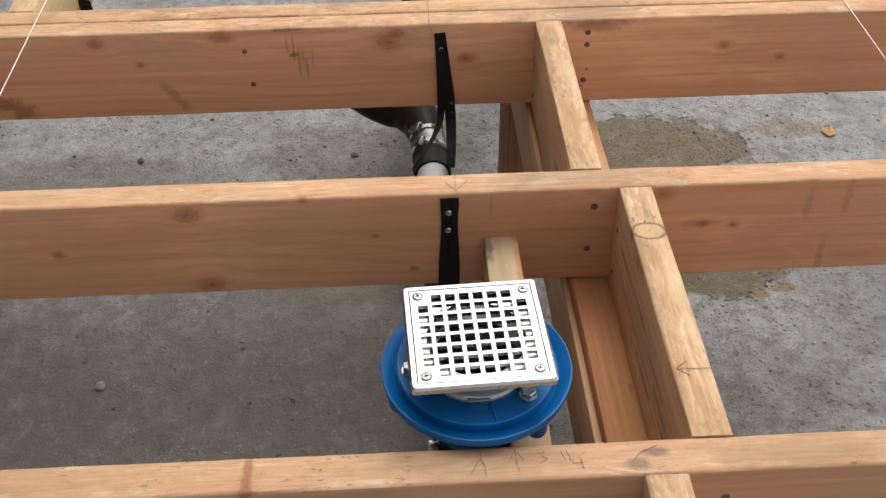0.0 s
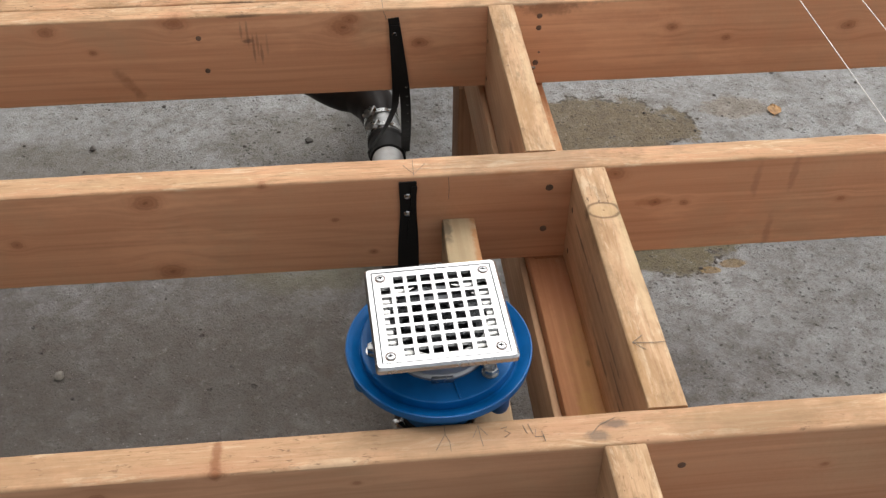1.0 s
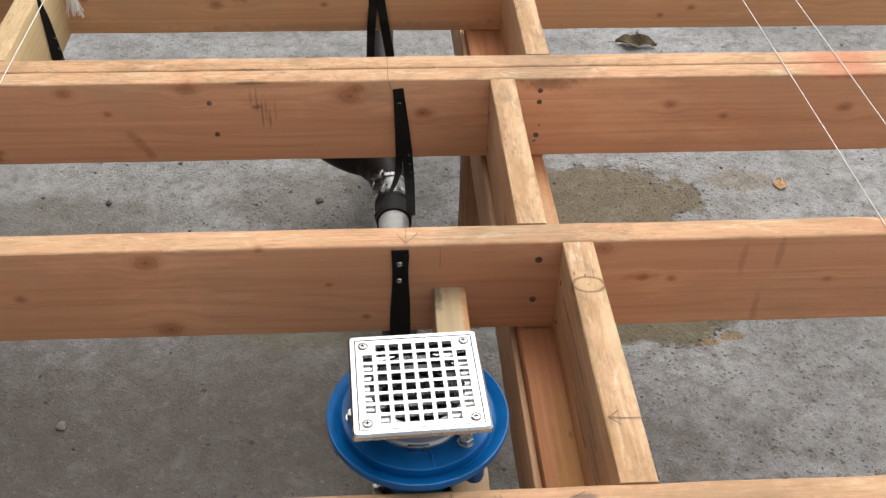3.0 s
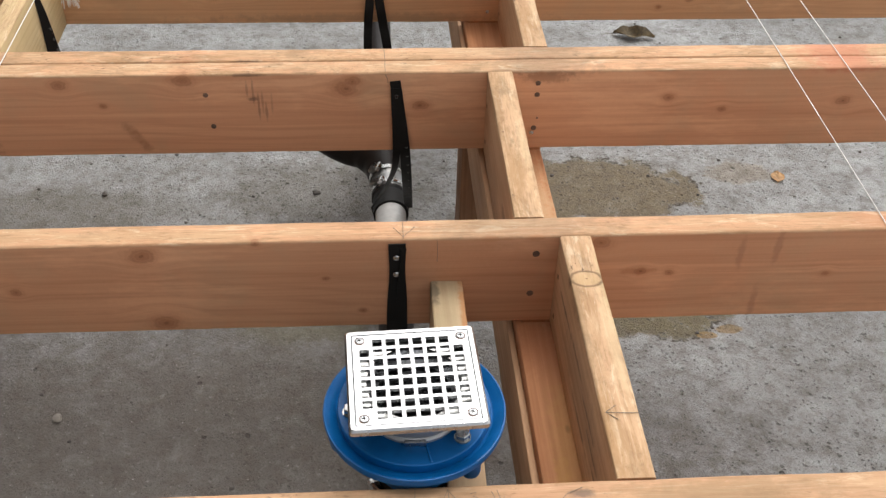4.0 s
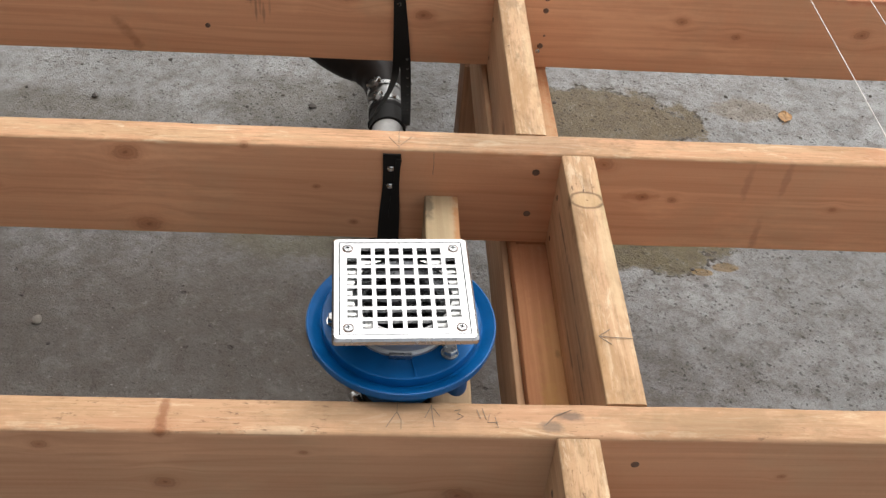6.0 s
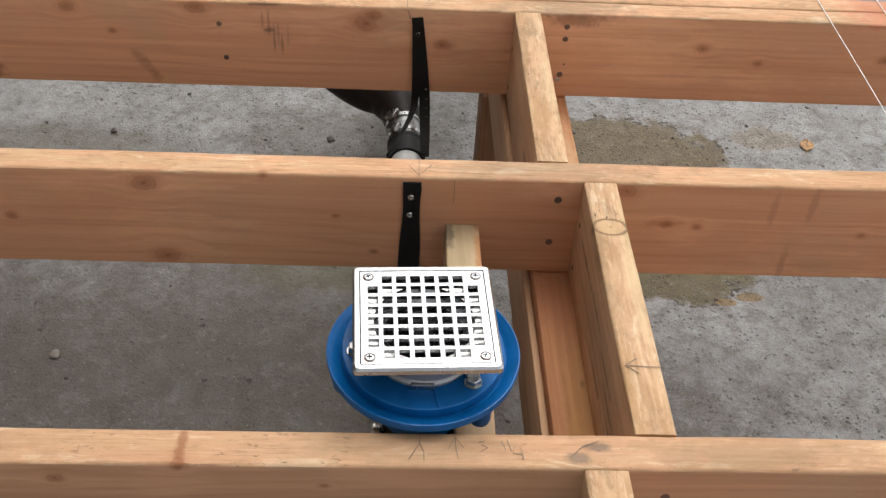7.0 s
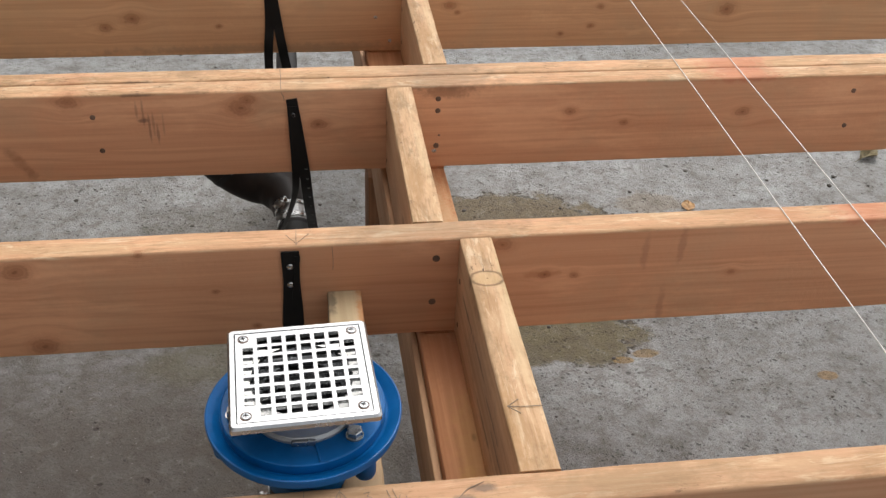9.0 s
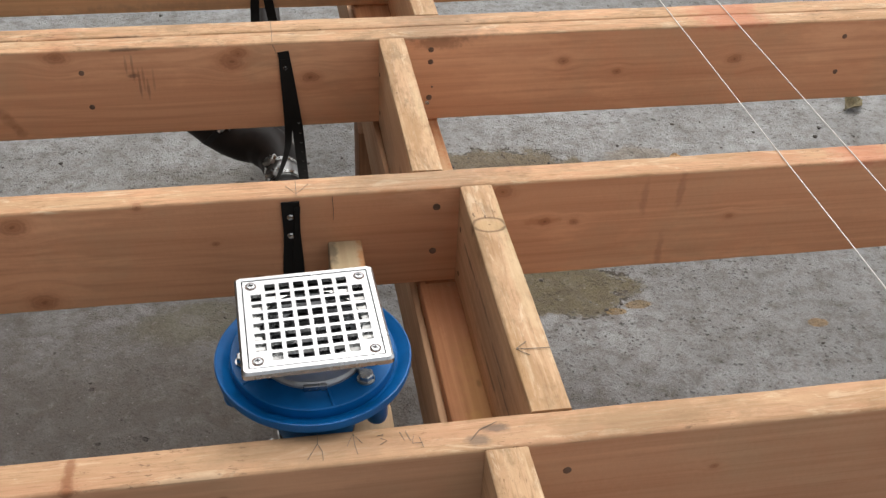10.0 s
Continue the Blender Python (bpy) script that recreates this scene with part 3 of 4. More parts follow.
PALE = wood("pale_blocking", PALE_L, PALE_D, dirt=0.8, weather=(0.36, 0.24, 0.12), rings=[(0.103, 0.0, 0.0135)],
            smudges=[*[(x, 0.019, z, 0.045, 0.004, 0.0035, (0.10, 0.06, 0.035), 0.8) for x, z in ((0.02, 0.022), (-0.06, 0.012), (-0.09, -0.004), (-0.13, -0.018), (0.10, 0.018), (-0.03, -0.030))], (-0.02, 0.019, 0.0, 0.15, 0.006, 0.05, (0.33, 0.22, 0.14), 0.45), (0.08, -0.019, 0.06, 0.10, 0.006, 0.02, (0.45, 0.36, 0.18), 0.5),
                     (0.06, 0.016, 0.07, 0.06, 0.007, 0.02, (0.30, 0.18, 0.09), 0.6), (-0.12, 0.014, 0.07, 0.07, 0.008, 0.02, (0.40, 0.22, 0.09), 0.5), (0.0, -0.012, 0.07, 0.10, 0.010, 0.02, (0.66, 0.50, 0.31), 0.4)])
PALE_PLAIN = wood("pale_lumber", PALE_L, PALE_D, dirt=0.9, weather=(0.34, 0.22, 0.11),
                  smudges=[(0.08, 0.014, 0.07, 0.07, 0.009, 0.02, (0.30, 0.17, 0.08), 0.6), (-0.08, 0.005, 0.07, 0.06, 0.016, 0.02, (0.38, 0.22, 0.10), 0.55), (-0.02, -0.012, 0.07, 0.09, 0.008, 0.02, (0.66, 0.49, 0.30), 0.4),
                           (-0.09, 0.019, 0.0, 0.03, 0.004, 0.012, (0.20, 0.11, 0.06), 0.55)])
CLEAT = wood("stained_cleat", (0.50, 0.36, 0.22), (0.34, 0.21, 0.11), smudges=[(0.10, 0.004, 0.045, 0.14, 0.022, 0.02, (0.41, 0.32, 0.19), 0.7), (0.10, -0.018, 0.03, 0.14, 0.007, 0.06, (0.40, 0.17, 0.06), 0.75), (0.165, 0.017, 0.04, 0.03, 0.008, 0.03, (0.12, 0.10, 0.07), 0.75)], weather=(0.24, 0.19, 0.12))
YELLOW = wood("yellow_lumber", (0.62, 0.48, 0.26), (0.47, 0.34, 0.17), dirt=0.4)
BEAM_WOOD = wood("red_fir_beam", (0.49, 0.232, 0.112), (0.32, 0.13, 0.058), dirt=0.5, exposed=0.0, weather=(0.42, 0.17, 0.07), smudges=[(-0.29, 0.01, 0.089, 0.07, 0.05, 0.02, (0.36, 0.145, 0.07), 0.55), (-0.36, -0.02, 0.089, 0.05, 0.014, 0.02, (0.22, 0.10, 0.045), 0.4), (-0.52, 0.02, 0.089, 0.06, 0.012, 0.02, (0.50, 0.27, 0.09), 0.5), (-0.43, 0.005, 0.089, 0.008, 0.004, 0.01, (0.12, 0.055, 0.03), 0.7), (-0.56, -0.02, 0.089, 0.05, 0.010, 0.02, (0.42, 0.24, 0.08), 0.5), (-0.47, 0.0, 0.089, 0.14, 0.035, 0.02, (0.46, 0.27, 0.09), 0.35), (-0.30, -0.01, 0.089, 0.012, 0.012, 0.01, (0.16, 0.07, 0.03), 0.6), (-0.03, 0.0, 0.089, 0.21, 0.06, 0.03, (0.50, 0.35, 0.20), 0.65)])
SIDE_WOOD = wood("tan_side_ply", (0.48, 0.30, 0.175), (0.36, 0.205, 0.115), dirt=0.5, exposed=0.0)

YA, YB, YC, YD = -0.404, 0.0, 0.403, 0.848
joist_a = joist(YA, X0, X1, THICK, WOOD_A, "reddish fir floor joist with pencilled layout marks on top", 1, [(0.222, 0.563, 0.004, 0), (0.226, 0.497, 0.004, 0)])
joist_b = joist(YB, X0, X1, THICK, WOOD_B, "reddish fir floor joist with knots beside the drain", 2, [(0.171, 0.573, 0.0046, 0), (0.168, 0.509, 0.0043, 0)])
joist_c = joist(YC, X0, X1, THICK, WOOD_C, "reddish fir joist doubled against another with a dark smudge", 3,
                [(0.228, 0.579, 0.0042, 0), (0.228, 0.559, 0.0042, 0), (0.231, 0.517, 0.0018, 0), (0.227, 0.499, 0.0045, 0), (0.224, 0.490, 0.0035, 1), (0.897, 0.572, 0.004, 0), (0.898, 0.510, 0.004, 0), (-0.276, 0.565, 0.004, 0), (-0.270, 0.510, 0.004, 0)])
joist_c2 = joist(YC + THICK + 0.0018, X0, X1, THICK, WOOD_C, "dusty fir joist doubled against its neighbour", 4)
joist_d = joist(YD, X0, X1, THICK, WOOD_D, "tan fir floor joist with large knots", 5, [(0.171, 0.528, 0.0035, 1), (0.198, 0.481, 0.0035, 1), (0.185, 0.565, 0.0035, 0)])


def block(x0, y0, y1, top, material, label, seed, thick=THICK, deep=DEEP, skew=0.0, name="blocking", group="blocking between the joists"):
    bm = board(y1 - y0, thick, deep, 0.0028, seed, 0.0010)
    return thing(name, bm, material, pose(x0 + thick / 2, (y0 + y1) / 2, top - deep / 2, 0, 0, 90 + skew), label, "wood block", group)


gap = 0.0008
YC2 = YC + 2 * THICK + 0.0018
block_ab = block(0.1965, YA + THICK + gap, YB - gap, TOP, PALE, "pale fir blocking with a round knot and pencil arrow", 11, skew=-0.4)
block_bc = block(0.148, YB + THICK + gap, YC - gap, TOP, PALE_PLAIN, "weathered pale fir blocking nailed between joists", 12, skew=-0.4)
block_cd = block(0.2165, YC2 + gap, YD - gap, TOP, PALE_PLAIN, "pale fir blocking beyond the doubled joist", 13, skew=-0.8)
block_za = block(0.146, -0.79, YA - gap, TOP, PALE_PLAIN, "pale fir blocking butting the marked joist", 14)
block_left = block(-0.633, YC2 + gap, YD - gap, TOP, YELLOW, "yellowish blocking with string tied round it", 15, skew=1.0)
cleat = block(0.042, YA + THICK + gap, YB - gap, 0.533, CLEAT, "stained short lumber cleat set low beside the drain", 16, thick=0.040, deep=0.089, name="cleat", group="")

for b, ends in ((block_ab, (-0.165, 0.165)), (block_bc, (-0.165, 0.165)), (block_cd, (-0.165, 0.165)), (block_za, (0.17,)), (block_left, (-0.165, 0.165))):
    for e in ends:
        for z in (-0.045, 0.02):
            nail(b, (e, THICK / 2 - 0.0006, z), 0.0036, 0, (-90, 0, 0))
BOT = TOP - DEEP
beam = holder("beam", pose(0.1953, 0.25, BOT - 0.089, 0, 0, 90), "reddish fir beam with a tan side ply under the joists", "beam")
part("main_ply", board(2.3, 0.0885, 0.178, 0.003, 21), BEAM_WOOD, beam, "reddish fir ply").location = (0, -0.0025, -0.0035)
part("side_strip", board(2.3, 0.0088, 0.112, 0.002, 23), SIDE_WOOD, beam, "tan side strip").location = (0, 0.0466, 0.012)
for x in (-0.63, -0.231, 0.172, 0.212, 0.617):
    bm = bmesh.new()
    brick(bm, (0.034, 0.080, 0.0042), (x, -0.006, 0.0870), 0.0005)
    part("packer", bm, BEAM_WOOD, beam)
# the post's wood is darkened to hold the shade below the beam
SHADED_POST = wood("shaded_post", (0.26, 0.14, 0.075), (0.17, 0.085, 0.045))
bm = board(BOT - 0.178, 0.089, 0.10, 0.003, 22)
post = thing("post", bm, SHADED_POST, pose(0.188, 0.725, (BOT - 0.178) / 2, 0, 90, 90), "wooden post standing on the slab under the beam, shade in its colour", "post")


def pencil(ob, lines, wide=0.0006, face="top"):
    """Pencil strokes on a board's top or front, in the world's own places."""
    inv = ob.matrix_world.inverted()
    for line in lines:
        bm = bmesh.new()
        pts, sides = [], []
        for i, p in enumerate(line):
            q = line[min(i + 1, len(line) - 1)]
            o = line[max(i - 1, 0)]
            dx, dy = q[0] - o[0], q[1] - o[1]
            if face == "top":
                pts.append(inv @ Vector((p[0], p[1], TOP + 0.0009)))
                sides.append(inv.to_3x3() @ Vector((-dy, dx, 0)))
            else:
                pts.append(inv @ Vector((p[0], ob.location.y - THICK / 2 - 0.0009, p[1])))
                sides.append(inv.to_3x3() @ Vector((-dy, 0, dx)))
        ribbon(bm, pts, sides, wide, 0.0003)
        part("pencil_mark", bm, PENCIL, ob)


pencil(joist_a, [[(0.007, -0.368), (0.0065, -0.379), (0.002, -0.387), (-0.003, -0.396)], [(0.0065, -0.379), (0.010, -0.388), (0.010, -0.398)],
                 [(0.037, -0.371), (0.0375, -0.383), (0.039, -0.395)], [(0.031, -0.385), (0.037, -0.372), (0.044, -0.383)],
                 [(0.057, -0.377), (0.063, -0.3755), (0.060, -0.380), (0.065, -0.383), (0.059, -0.387)], [(0.077, -0.375), (0.080, -0.385)], [(0.082, -0.374), (0.085, -0.386)],
                 [(0.088, -0.381), (0.086, -0.389), (0.095, -0.389)], [(0.093, -0.383), (0.095, -0.395)], [(0.136, -0.392), (0.146, -0.381), (0.162, -0.374)]])
pencil(joist_b, [[(0.009, 0.036), (0.0085, 0.018), (0.0085, 0.001)], [(-0.003, 0.022), (0.0085, 0.004), (0.023, 0.023)]])
pencil(joist_b, [[(0.049, 0.598), (0.050, 0.58), (0.0495, 0.565)]], 0.0006, "front")
pencil(joist_c, [[(-0.005, 0.440), (-0.0055, 0.42), (-0.005, 0.405)]], 0.0009)
pencil(joist_c2, [[(-0.006, 0.478), (-0.0055, 0.46), (-0.005, 0.443)]], 0.0009)
pencil(joist_c, [[(-0.005, 0.597), (-0.002, 0.590), (-0.001, 0.583)]], 0.0008, "front")
pencil(block_ab, [[(0.2335, -0.286), (0.218, -0.2855), (0.2, -0.284)], [(0.212, -0.275), (0.2, -0.284), (0.211, -0.294)]], 0.0008)

# ---- floor drain ----
DRAIN = pose(0.0095, -0.2845, 0.6175, 1.0, 0, 2.5)
drain = holder("floor_drain", DRAIN, "blue floor drain with a square polished steel grate", "floor drain")


def grate_plate():
    """The square plate with 60 square holes; its corners stay whole for the screws."""
    bm = bmesh.new()
    half, pitch, hole, thick = 0.0567, 0.01305, 0.0094, 0.004
    lines = [-half]
    for k in range(8):
        c = (k - 3.5) * pitch
        lines += [c - hole / 2, c + hole / 2]
    lines.append(half)
    n = len(lines)
    up = [[bm.verts.new((x, y, 0)) for x in lines] for y in lines]
    low = [[bm.verts.new((x, y, -thick)) for x in lines] for y in lines]

    def full(i, j):
        if not (0 <= i < n - 1 and 0 <= j < n - 1):
            return False
        return not (i % 2 and j % 2) or (i in (1, 15) and j in (1, 15))

    for j in range(n - 1):
        for i in range(n - 1):
            if not full(i, j):
                continue
            bm.faces.new((up[j][i], up[j][i + 1], up[j + 1][i + 1], up[j + 1][i]))
            bm.faces.new((low[j][i], low[j + 1][i], low[j + 1][i + 1], low[j][i + 1]))
            for di, dj, a, b in ((0, -1, (j, i), (j, i + 1)), (0, 1, (j + 1, i + 1), (j + 1, i)), (-1, 0, (j + 1, i), (j, i)), (1, 0, (j, i + 1), (j + 1, i + 1))):
                if not full(i + di, j + dj):
                    bm.faces.new((up[a[0]][a[1]], low[a[0]][a[1]], low[b[0]][b[1]], up[b[0]][b[1]]))
    return bm


GZ = 0.0448
grate = part("grate", grate_plate(), STEEL, drain, "polished square steel grate")
grate.location = (0, 0, GZ)


def square_ring(bm, outer, inner, z0, z1, r=0.004, n=5):
    def loop(h, rr, z):
        out = []
        for cx, cy, a0 in ((h - rr, h - rr, 0), (-h + rr, h - rr, 90), (-h + rr, -h + rr, 180), (h - rr, -h + rr, 270)):
            for k in range(n):
                a = radians(a0 + 90 * k / (n - 1))
                out.append(bm.verts.new((cx + rr * math.cos(a), cy + rr * math.sin(a), z)))
        return out
    e = 0.0020
    loops = [loop(inner, 0.001, z0), loop(inner, 0.001, z1), loop(outer - e, r, z1), loop(outer, r, z1 - e), loop(outer, r, z0), loop(inner, 0.001, z0)]
    for a, b in zip(loops, loops[1:]):
        for k in range(len(a)):
            q = (k + 1) % len(a)
            bm.faces.new((a[k], a[q], b[q], b[k]))
    bmesh.ops.remove_doubles(bm, verts=bm.verts, dist=1e-6)


bm = bmesh.new()
square_ring(bm, 0.0640, 0.0578, GZ - 0.0062, GZ + 0.0003)
part("grate_frame", bm, STEEL, drain, "square steel rim")
# near-black seat: the groove's shade is put into its colour
bm = bmesh.new()
square_ring(bm, 0.0577, 0.0560, GZ - 0.0062, GZ - 0.0046, 0.001, 2)
part("grate_seat", bm, DARK_GAP, drain)
# square dish under the grate, with the round throat
bm = bmesh.new()
n = 64
sq, ci, ci2 = [], [], []
for k in range(n):
    a = 2 * math.pi * (k + 0.5) / n
    s = 0.0595 / max(abs(math.cos(a)), abs(math.sin(a)))
    sq.append(bm.verts.new((s * math.cos(a), s * math.sin(a), GZ - 0.0065)))
    ci.append(bm.verts.new((0.0455 * math.cos(a), 0.0455 * math.sin(a), GZ - 0.0085)))
    ci2.append(bm.verts.new((0.0455 * math.cos(a), 0.0455 * math.sin(a), GZ - 0.0115)))
sq2 = [bm.verts.new((v.co.x, v.co.y, v.co.z - 0.003)) for v in sq]
for k in range(n):
    q = (k + 1) % n
    for a, b in ((sq, ci), (ci, ci2), (ci2, sq2), (sq2, sq)):
        bm.faces.new((a[k], a[q], b[q], b[k]))
part("dish", bm, ZINC, drain)
# threaded barrel
bm = bmesh.new()
prof = [(0.0355, -0.045), (0.0385, -0.045)]
for k in range(12):
    z = -0.03 + k * 0.005
    prof += [(0.0385, z), (0.0398, z + 0.0017), (0.0398, z + 0.0025), (0.0385, z + 0.0042)]
prof = [p for p in prof if p[1] < GZ - 0.022] + [(0.0385, GZ - 0.020), (0.0470, GZ - 0.0118), (0.0452, GZ - 0.0118), (0.0355, GZ - 0.022)]
shell(bm, prof, 56)
part("threaded_barrel", bm, STEEL, drain, "threaded chrome barrel")
bm = bmesh.new()
prof = [(0.0352, -0.10), (0.0352, 0.014)]
for k in range(7):
    z = 0.010 - k * 0.008
    prof += [(0.0325, z), (0.0318, z - 0.003), (0.0345, z - 0.005)]
prof += [(0.033, -0.10)]
shell(bm, prof, 48)
part("throat", bm, plain("dark_throat", (0.17, 0.17, 0.175), 0.3, 1.0, 0.2), drain, "dark ribbed throat")
for sx in (-1, 1):
    for sy in (-1, 1):
        bm = bmesh.new()
        solid(bm, [(0.0036, -0.001), (0.0040, 0.0004), (0.0034, 0.0010), (0.0008, 0.0013)], 20)
        screw = part("grate_screw", bm, STEEL, drain)
        screw.location = (sx * 0.0495, sy * 0.0495, GZ)
        screw.rotation_euler = (0, 0, 0.6 * sx + 0.9 * sy)
        bm = bmesh.new()
        brick(bm, (0.0046, 0.0011, 0.0004), (0, 0, 0.0013))
        brick(bm, (0.0011, 0.0046, 0.0004), (0, 0, 0.0013))
        part("cross_slot", bm, RUBBER, screw)
        bm = bmesh.new()
        shell(bm, [(0.0043, 0.0001), (0.0050, 0.0001), (0.0050, 0.0004), (0.0043, 0.0004)], 24)
        part("countersink", bm, NAIL, screw)

bm = bmesh.new()
shell(bm, [(0.036, -0.012), (0.0800, -0.012), (0.0878, -0.0085), (0.0890, -0.0010), (0.0884, 0.0004), (0.0872, 0.0006), (0.0845, -0.0010), (0.0800, -0.0028), (0.0775, -0.0054), (0.0755, -0.0060), (0.036, -0.0060)], 96)
part("flange", bm, BLUE, drain, "round blue cast flange with raised lip").location = (0.0006, 0.0, 0.0)
bm = bmesh.new()
shell(bm, [(0.0395, -0.0058), (0.0742, -0.0058), (0.0746, -0.001), (0.0742, 0.0038), (0.0730, 0.0046), (0.0520, 0.0040), (0.0480, 0.0034), (0.0395, 0.0034)], 96)
collar = part("clamp_collar", bm, BLUE, drain, "blue cast clamping collar")
for a in (-82, 38, -153):
    bm = bmesh.new()
    brick(bm, (0.025, 0.0020, 0.0024), (0.0600, 0, 0.0046), 0.0006)
    turned(bm, pose(0, 0, 0, 0, 0, a))
    part("rib", bm, BLUE, collar)
for a in (-47, 70, 185):
    bm = bmesh.new()
    solid(bm, [(0.0080, -0.0010), (0.0080, 0.0010)], 24)
    solid(bm, [(0.0066, 0.0010), (0.0072, 0.0014), (0.0072, 0.0064), (0.0060, 0.0074)], 6)
    b = part("bolt", bm, ZINC, drain, "hexagonal zinc bolt")
    b.location = (0.0615 * math.cos(radians(a)), 0.0615 * math.sin(radians(a)), 0.0050)
    b.rotation_euler = (0, 0, radians(a + 20))
bm = bmesh.new()
shell(bm, [(0.066, -0.0122), (0.062, -0.022), (0.046, -0.036), (0.036, -0.050), (0.0385, -0.060), (0.0385, -0.085), (0.0356, -0.085), (0.0356, -0.045), (0.040, -0.0122)], 56)
part("drain_body", bm, BLUE, drain)
bm = bmesh.new()
shell(bm, [(0.0402, 0.0036), (0.0486, 0.0036), (0.0486, 0.0062), (0.0478, 0.0070), (0.0488, 0.0082), (0.0480, 0.0092), (0.0490, 0.0104), (0.0484, 0.0116), (0.0494, 0.0130), (0.0512, 0.0165), (0.0545, 0.0240), (0.0570, GZ - 0.0118), (0.0480, GZ - 0.0120), (0.0402, 0.018)], 72)
base = part("strainer_base", bm, SATIN, drain, "chrome strainer base with notches")
for k in range(6):
    bm = bmesh.new()
    brick(bm, (0.0036, 0.021, 0.0062), (0.0500, 0, 0.0068), 0.0008)
    turned(bm, pose(0, 0, 0, 0, 0, 60 * k - 93.5))
    part("lug", bm, STEEL, base)
for a in (-48, 80, 190):
    bm = bmesh.new()
    solid(bm, [(0.009, -0.034), (0.010, -0.030), (0.010, -0.0122)], 16)
    b = part("lug", bm, BLUE, drain)
    b.location = (0.074 * math.cos(radians(a)), 0.074 * math.sin(radians(a)), 0)

# ---- drain pipe ----
pipe = holder("drain_pipe", pose(0.01, -0.284, 0), "grey and black drain pipe with rubber couplings and clamps", "pipe")
PIPE_AT = Matrix.Translation((-0.01, 0.284, 0))


def pipe_part(name, pts, radius, material, label="", seg=28, n=10, parent=pipe):
    bm = bmesh.new()
    tube(bm, curve_points([PIPE_AT @ Vector(p) for p in pts], n), radius, seg)
    return part(name, bm, material, parent, label)


pipe_part("riser", [(0.0095, -0.2845, 0.54), (0.0095, -0.284, 0.40), (0.009, -0.283, 0.27), (0.009, -0.26, 0.20), (0.008, -0.20, 0.175), (0.006, -0.12, 0.172)], 0.030, ABS)
pipe_part("front_run", [(0.006, -0.13, 0.172), (0.006, 0.10, 0.166), (0.006, 0.36, 0.159)], 0.0302, ABS)
pipe_part("run", [(0.006, 0.35, 0.159), (0.005, 0.5, 0.155), (0.004, 0.70, 0.150)], 0.030, GREY_PIPE, "grey plastic pipe run")
coupling = pipe_part("coupling", [(0.005, 0.642, 0.152), (0.0045, 0.67, 0.151), (0.004, 0.70, 0.150)], lambda k: 0.0345 if k < 0.9 else 0.0365, RUBBER, "black rubber coupling")
shield = pipe_part("shielded_coupling", [(0.004, 0.702, 0.150), (0.002, 0.735, 0.150), (-0.002, 0.775, 0.151)], 0.034, DULL, "steel banded coupling")
trap = pipe_part("trap_bend", [(-0.002, 0.772, 0.151), (-0.012, 0.82, 0.158), (-0.040, 0.856, 0.166), (-0.075, 0.872, 0.168), (-0.112, 0.880, 0.186), (-0.152, 0.885, 0.222), (-0.19, 0.888, 0.27)],
                 lambda k: 0.036 + 0.009 * min(1.0, k * 4.0), ABS, "black plastic trap bend")
pipe_part("back_run", [(-0.012, 0.80, 0.16), (-0.006, 1.1, 0.16), (-0.002, 1.7, 0.16)], 0.026, ABS)


def hose_clamp(center, axis, r, band=ZINC):
    """A steel band with its worm-screw housing."""
    bm = bmesh.new()
    shell(bm, [(r, -0.006), (r + 0.0012, -0.006), (r + 0.0012, 0.006), (r, 0.006)], 40)
    c = part("hose_clamp", bm, band, pipe, "steel hose clamp")
    quat = Vector(axis).to_track_quat("Z", "Y").to_matrix().to_4x4()
    c.matrix_local = Matrix.Translation(PIPE_AT @ Vector(center)) @ quat
    bm = bmesh.new()
    brick(bm, (0.010, 0.022, 0.013), (0, 0, 0), 0.002)
    start = len(bm.verts)
    solid(bm, [(0.004, -0.016), (0.0052, -0.015), (0.0052, 0.0), (0.004, 0.015)], 14)
    turned(bm, pose(0, 0, 0, 90, 0, 0), start)
    s = part("clamp_screw", bm, ZINC, c)
    inv = quat.to_3x3().inverted() @ Vector((-0.55, -0.3, 0.8)).normalized()
    ang = math.atan2(inv.y, inv.x)
    s.matrix_local = pose(0, 0, 0, 0, 0, math.degrees(ang)) @ Matrix.Translation((r + 0.006, 0, 0))


hose_clamp((0.003, 0.716, 0.150), (-0.05, 1, 0), 0.0345)
hose_clamp((-0.001, 0.762, 0.151), (-0.12, 1, 0), 0.0345)
hose_clamp((-0.126, 0.882, 0.198), (-0.74, 0.1, 0.66), 0.0455, RUBBER)
hose_clamp((0.0095, -0.284, 0.515), (0, 0, 1), 0.0365)
hose_clamp((0.0095, -0.284, 0.48), (0, 0, 1), 0.0365)
pipe_part("upper_coupling", [(0.0095, -0.284, 0.53), (0.0095, -0.284, 0.50), (0.0095, -0.284, 0.465)], 0.0362, RUBBER)

# ---- hanger straps ----


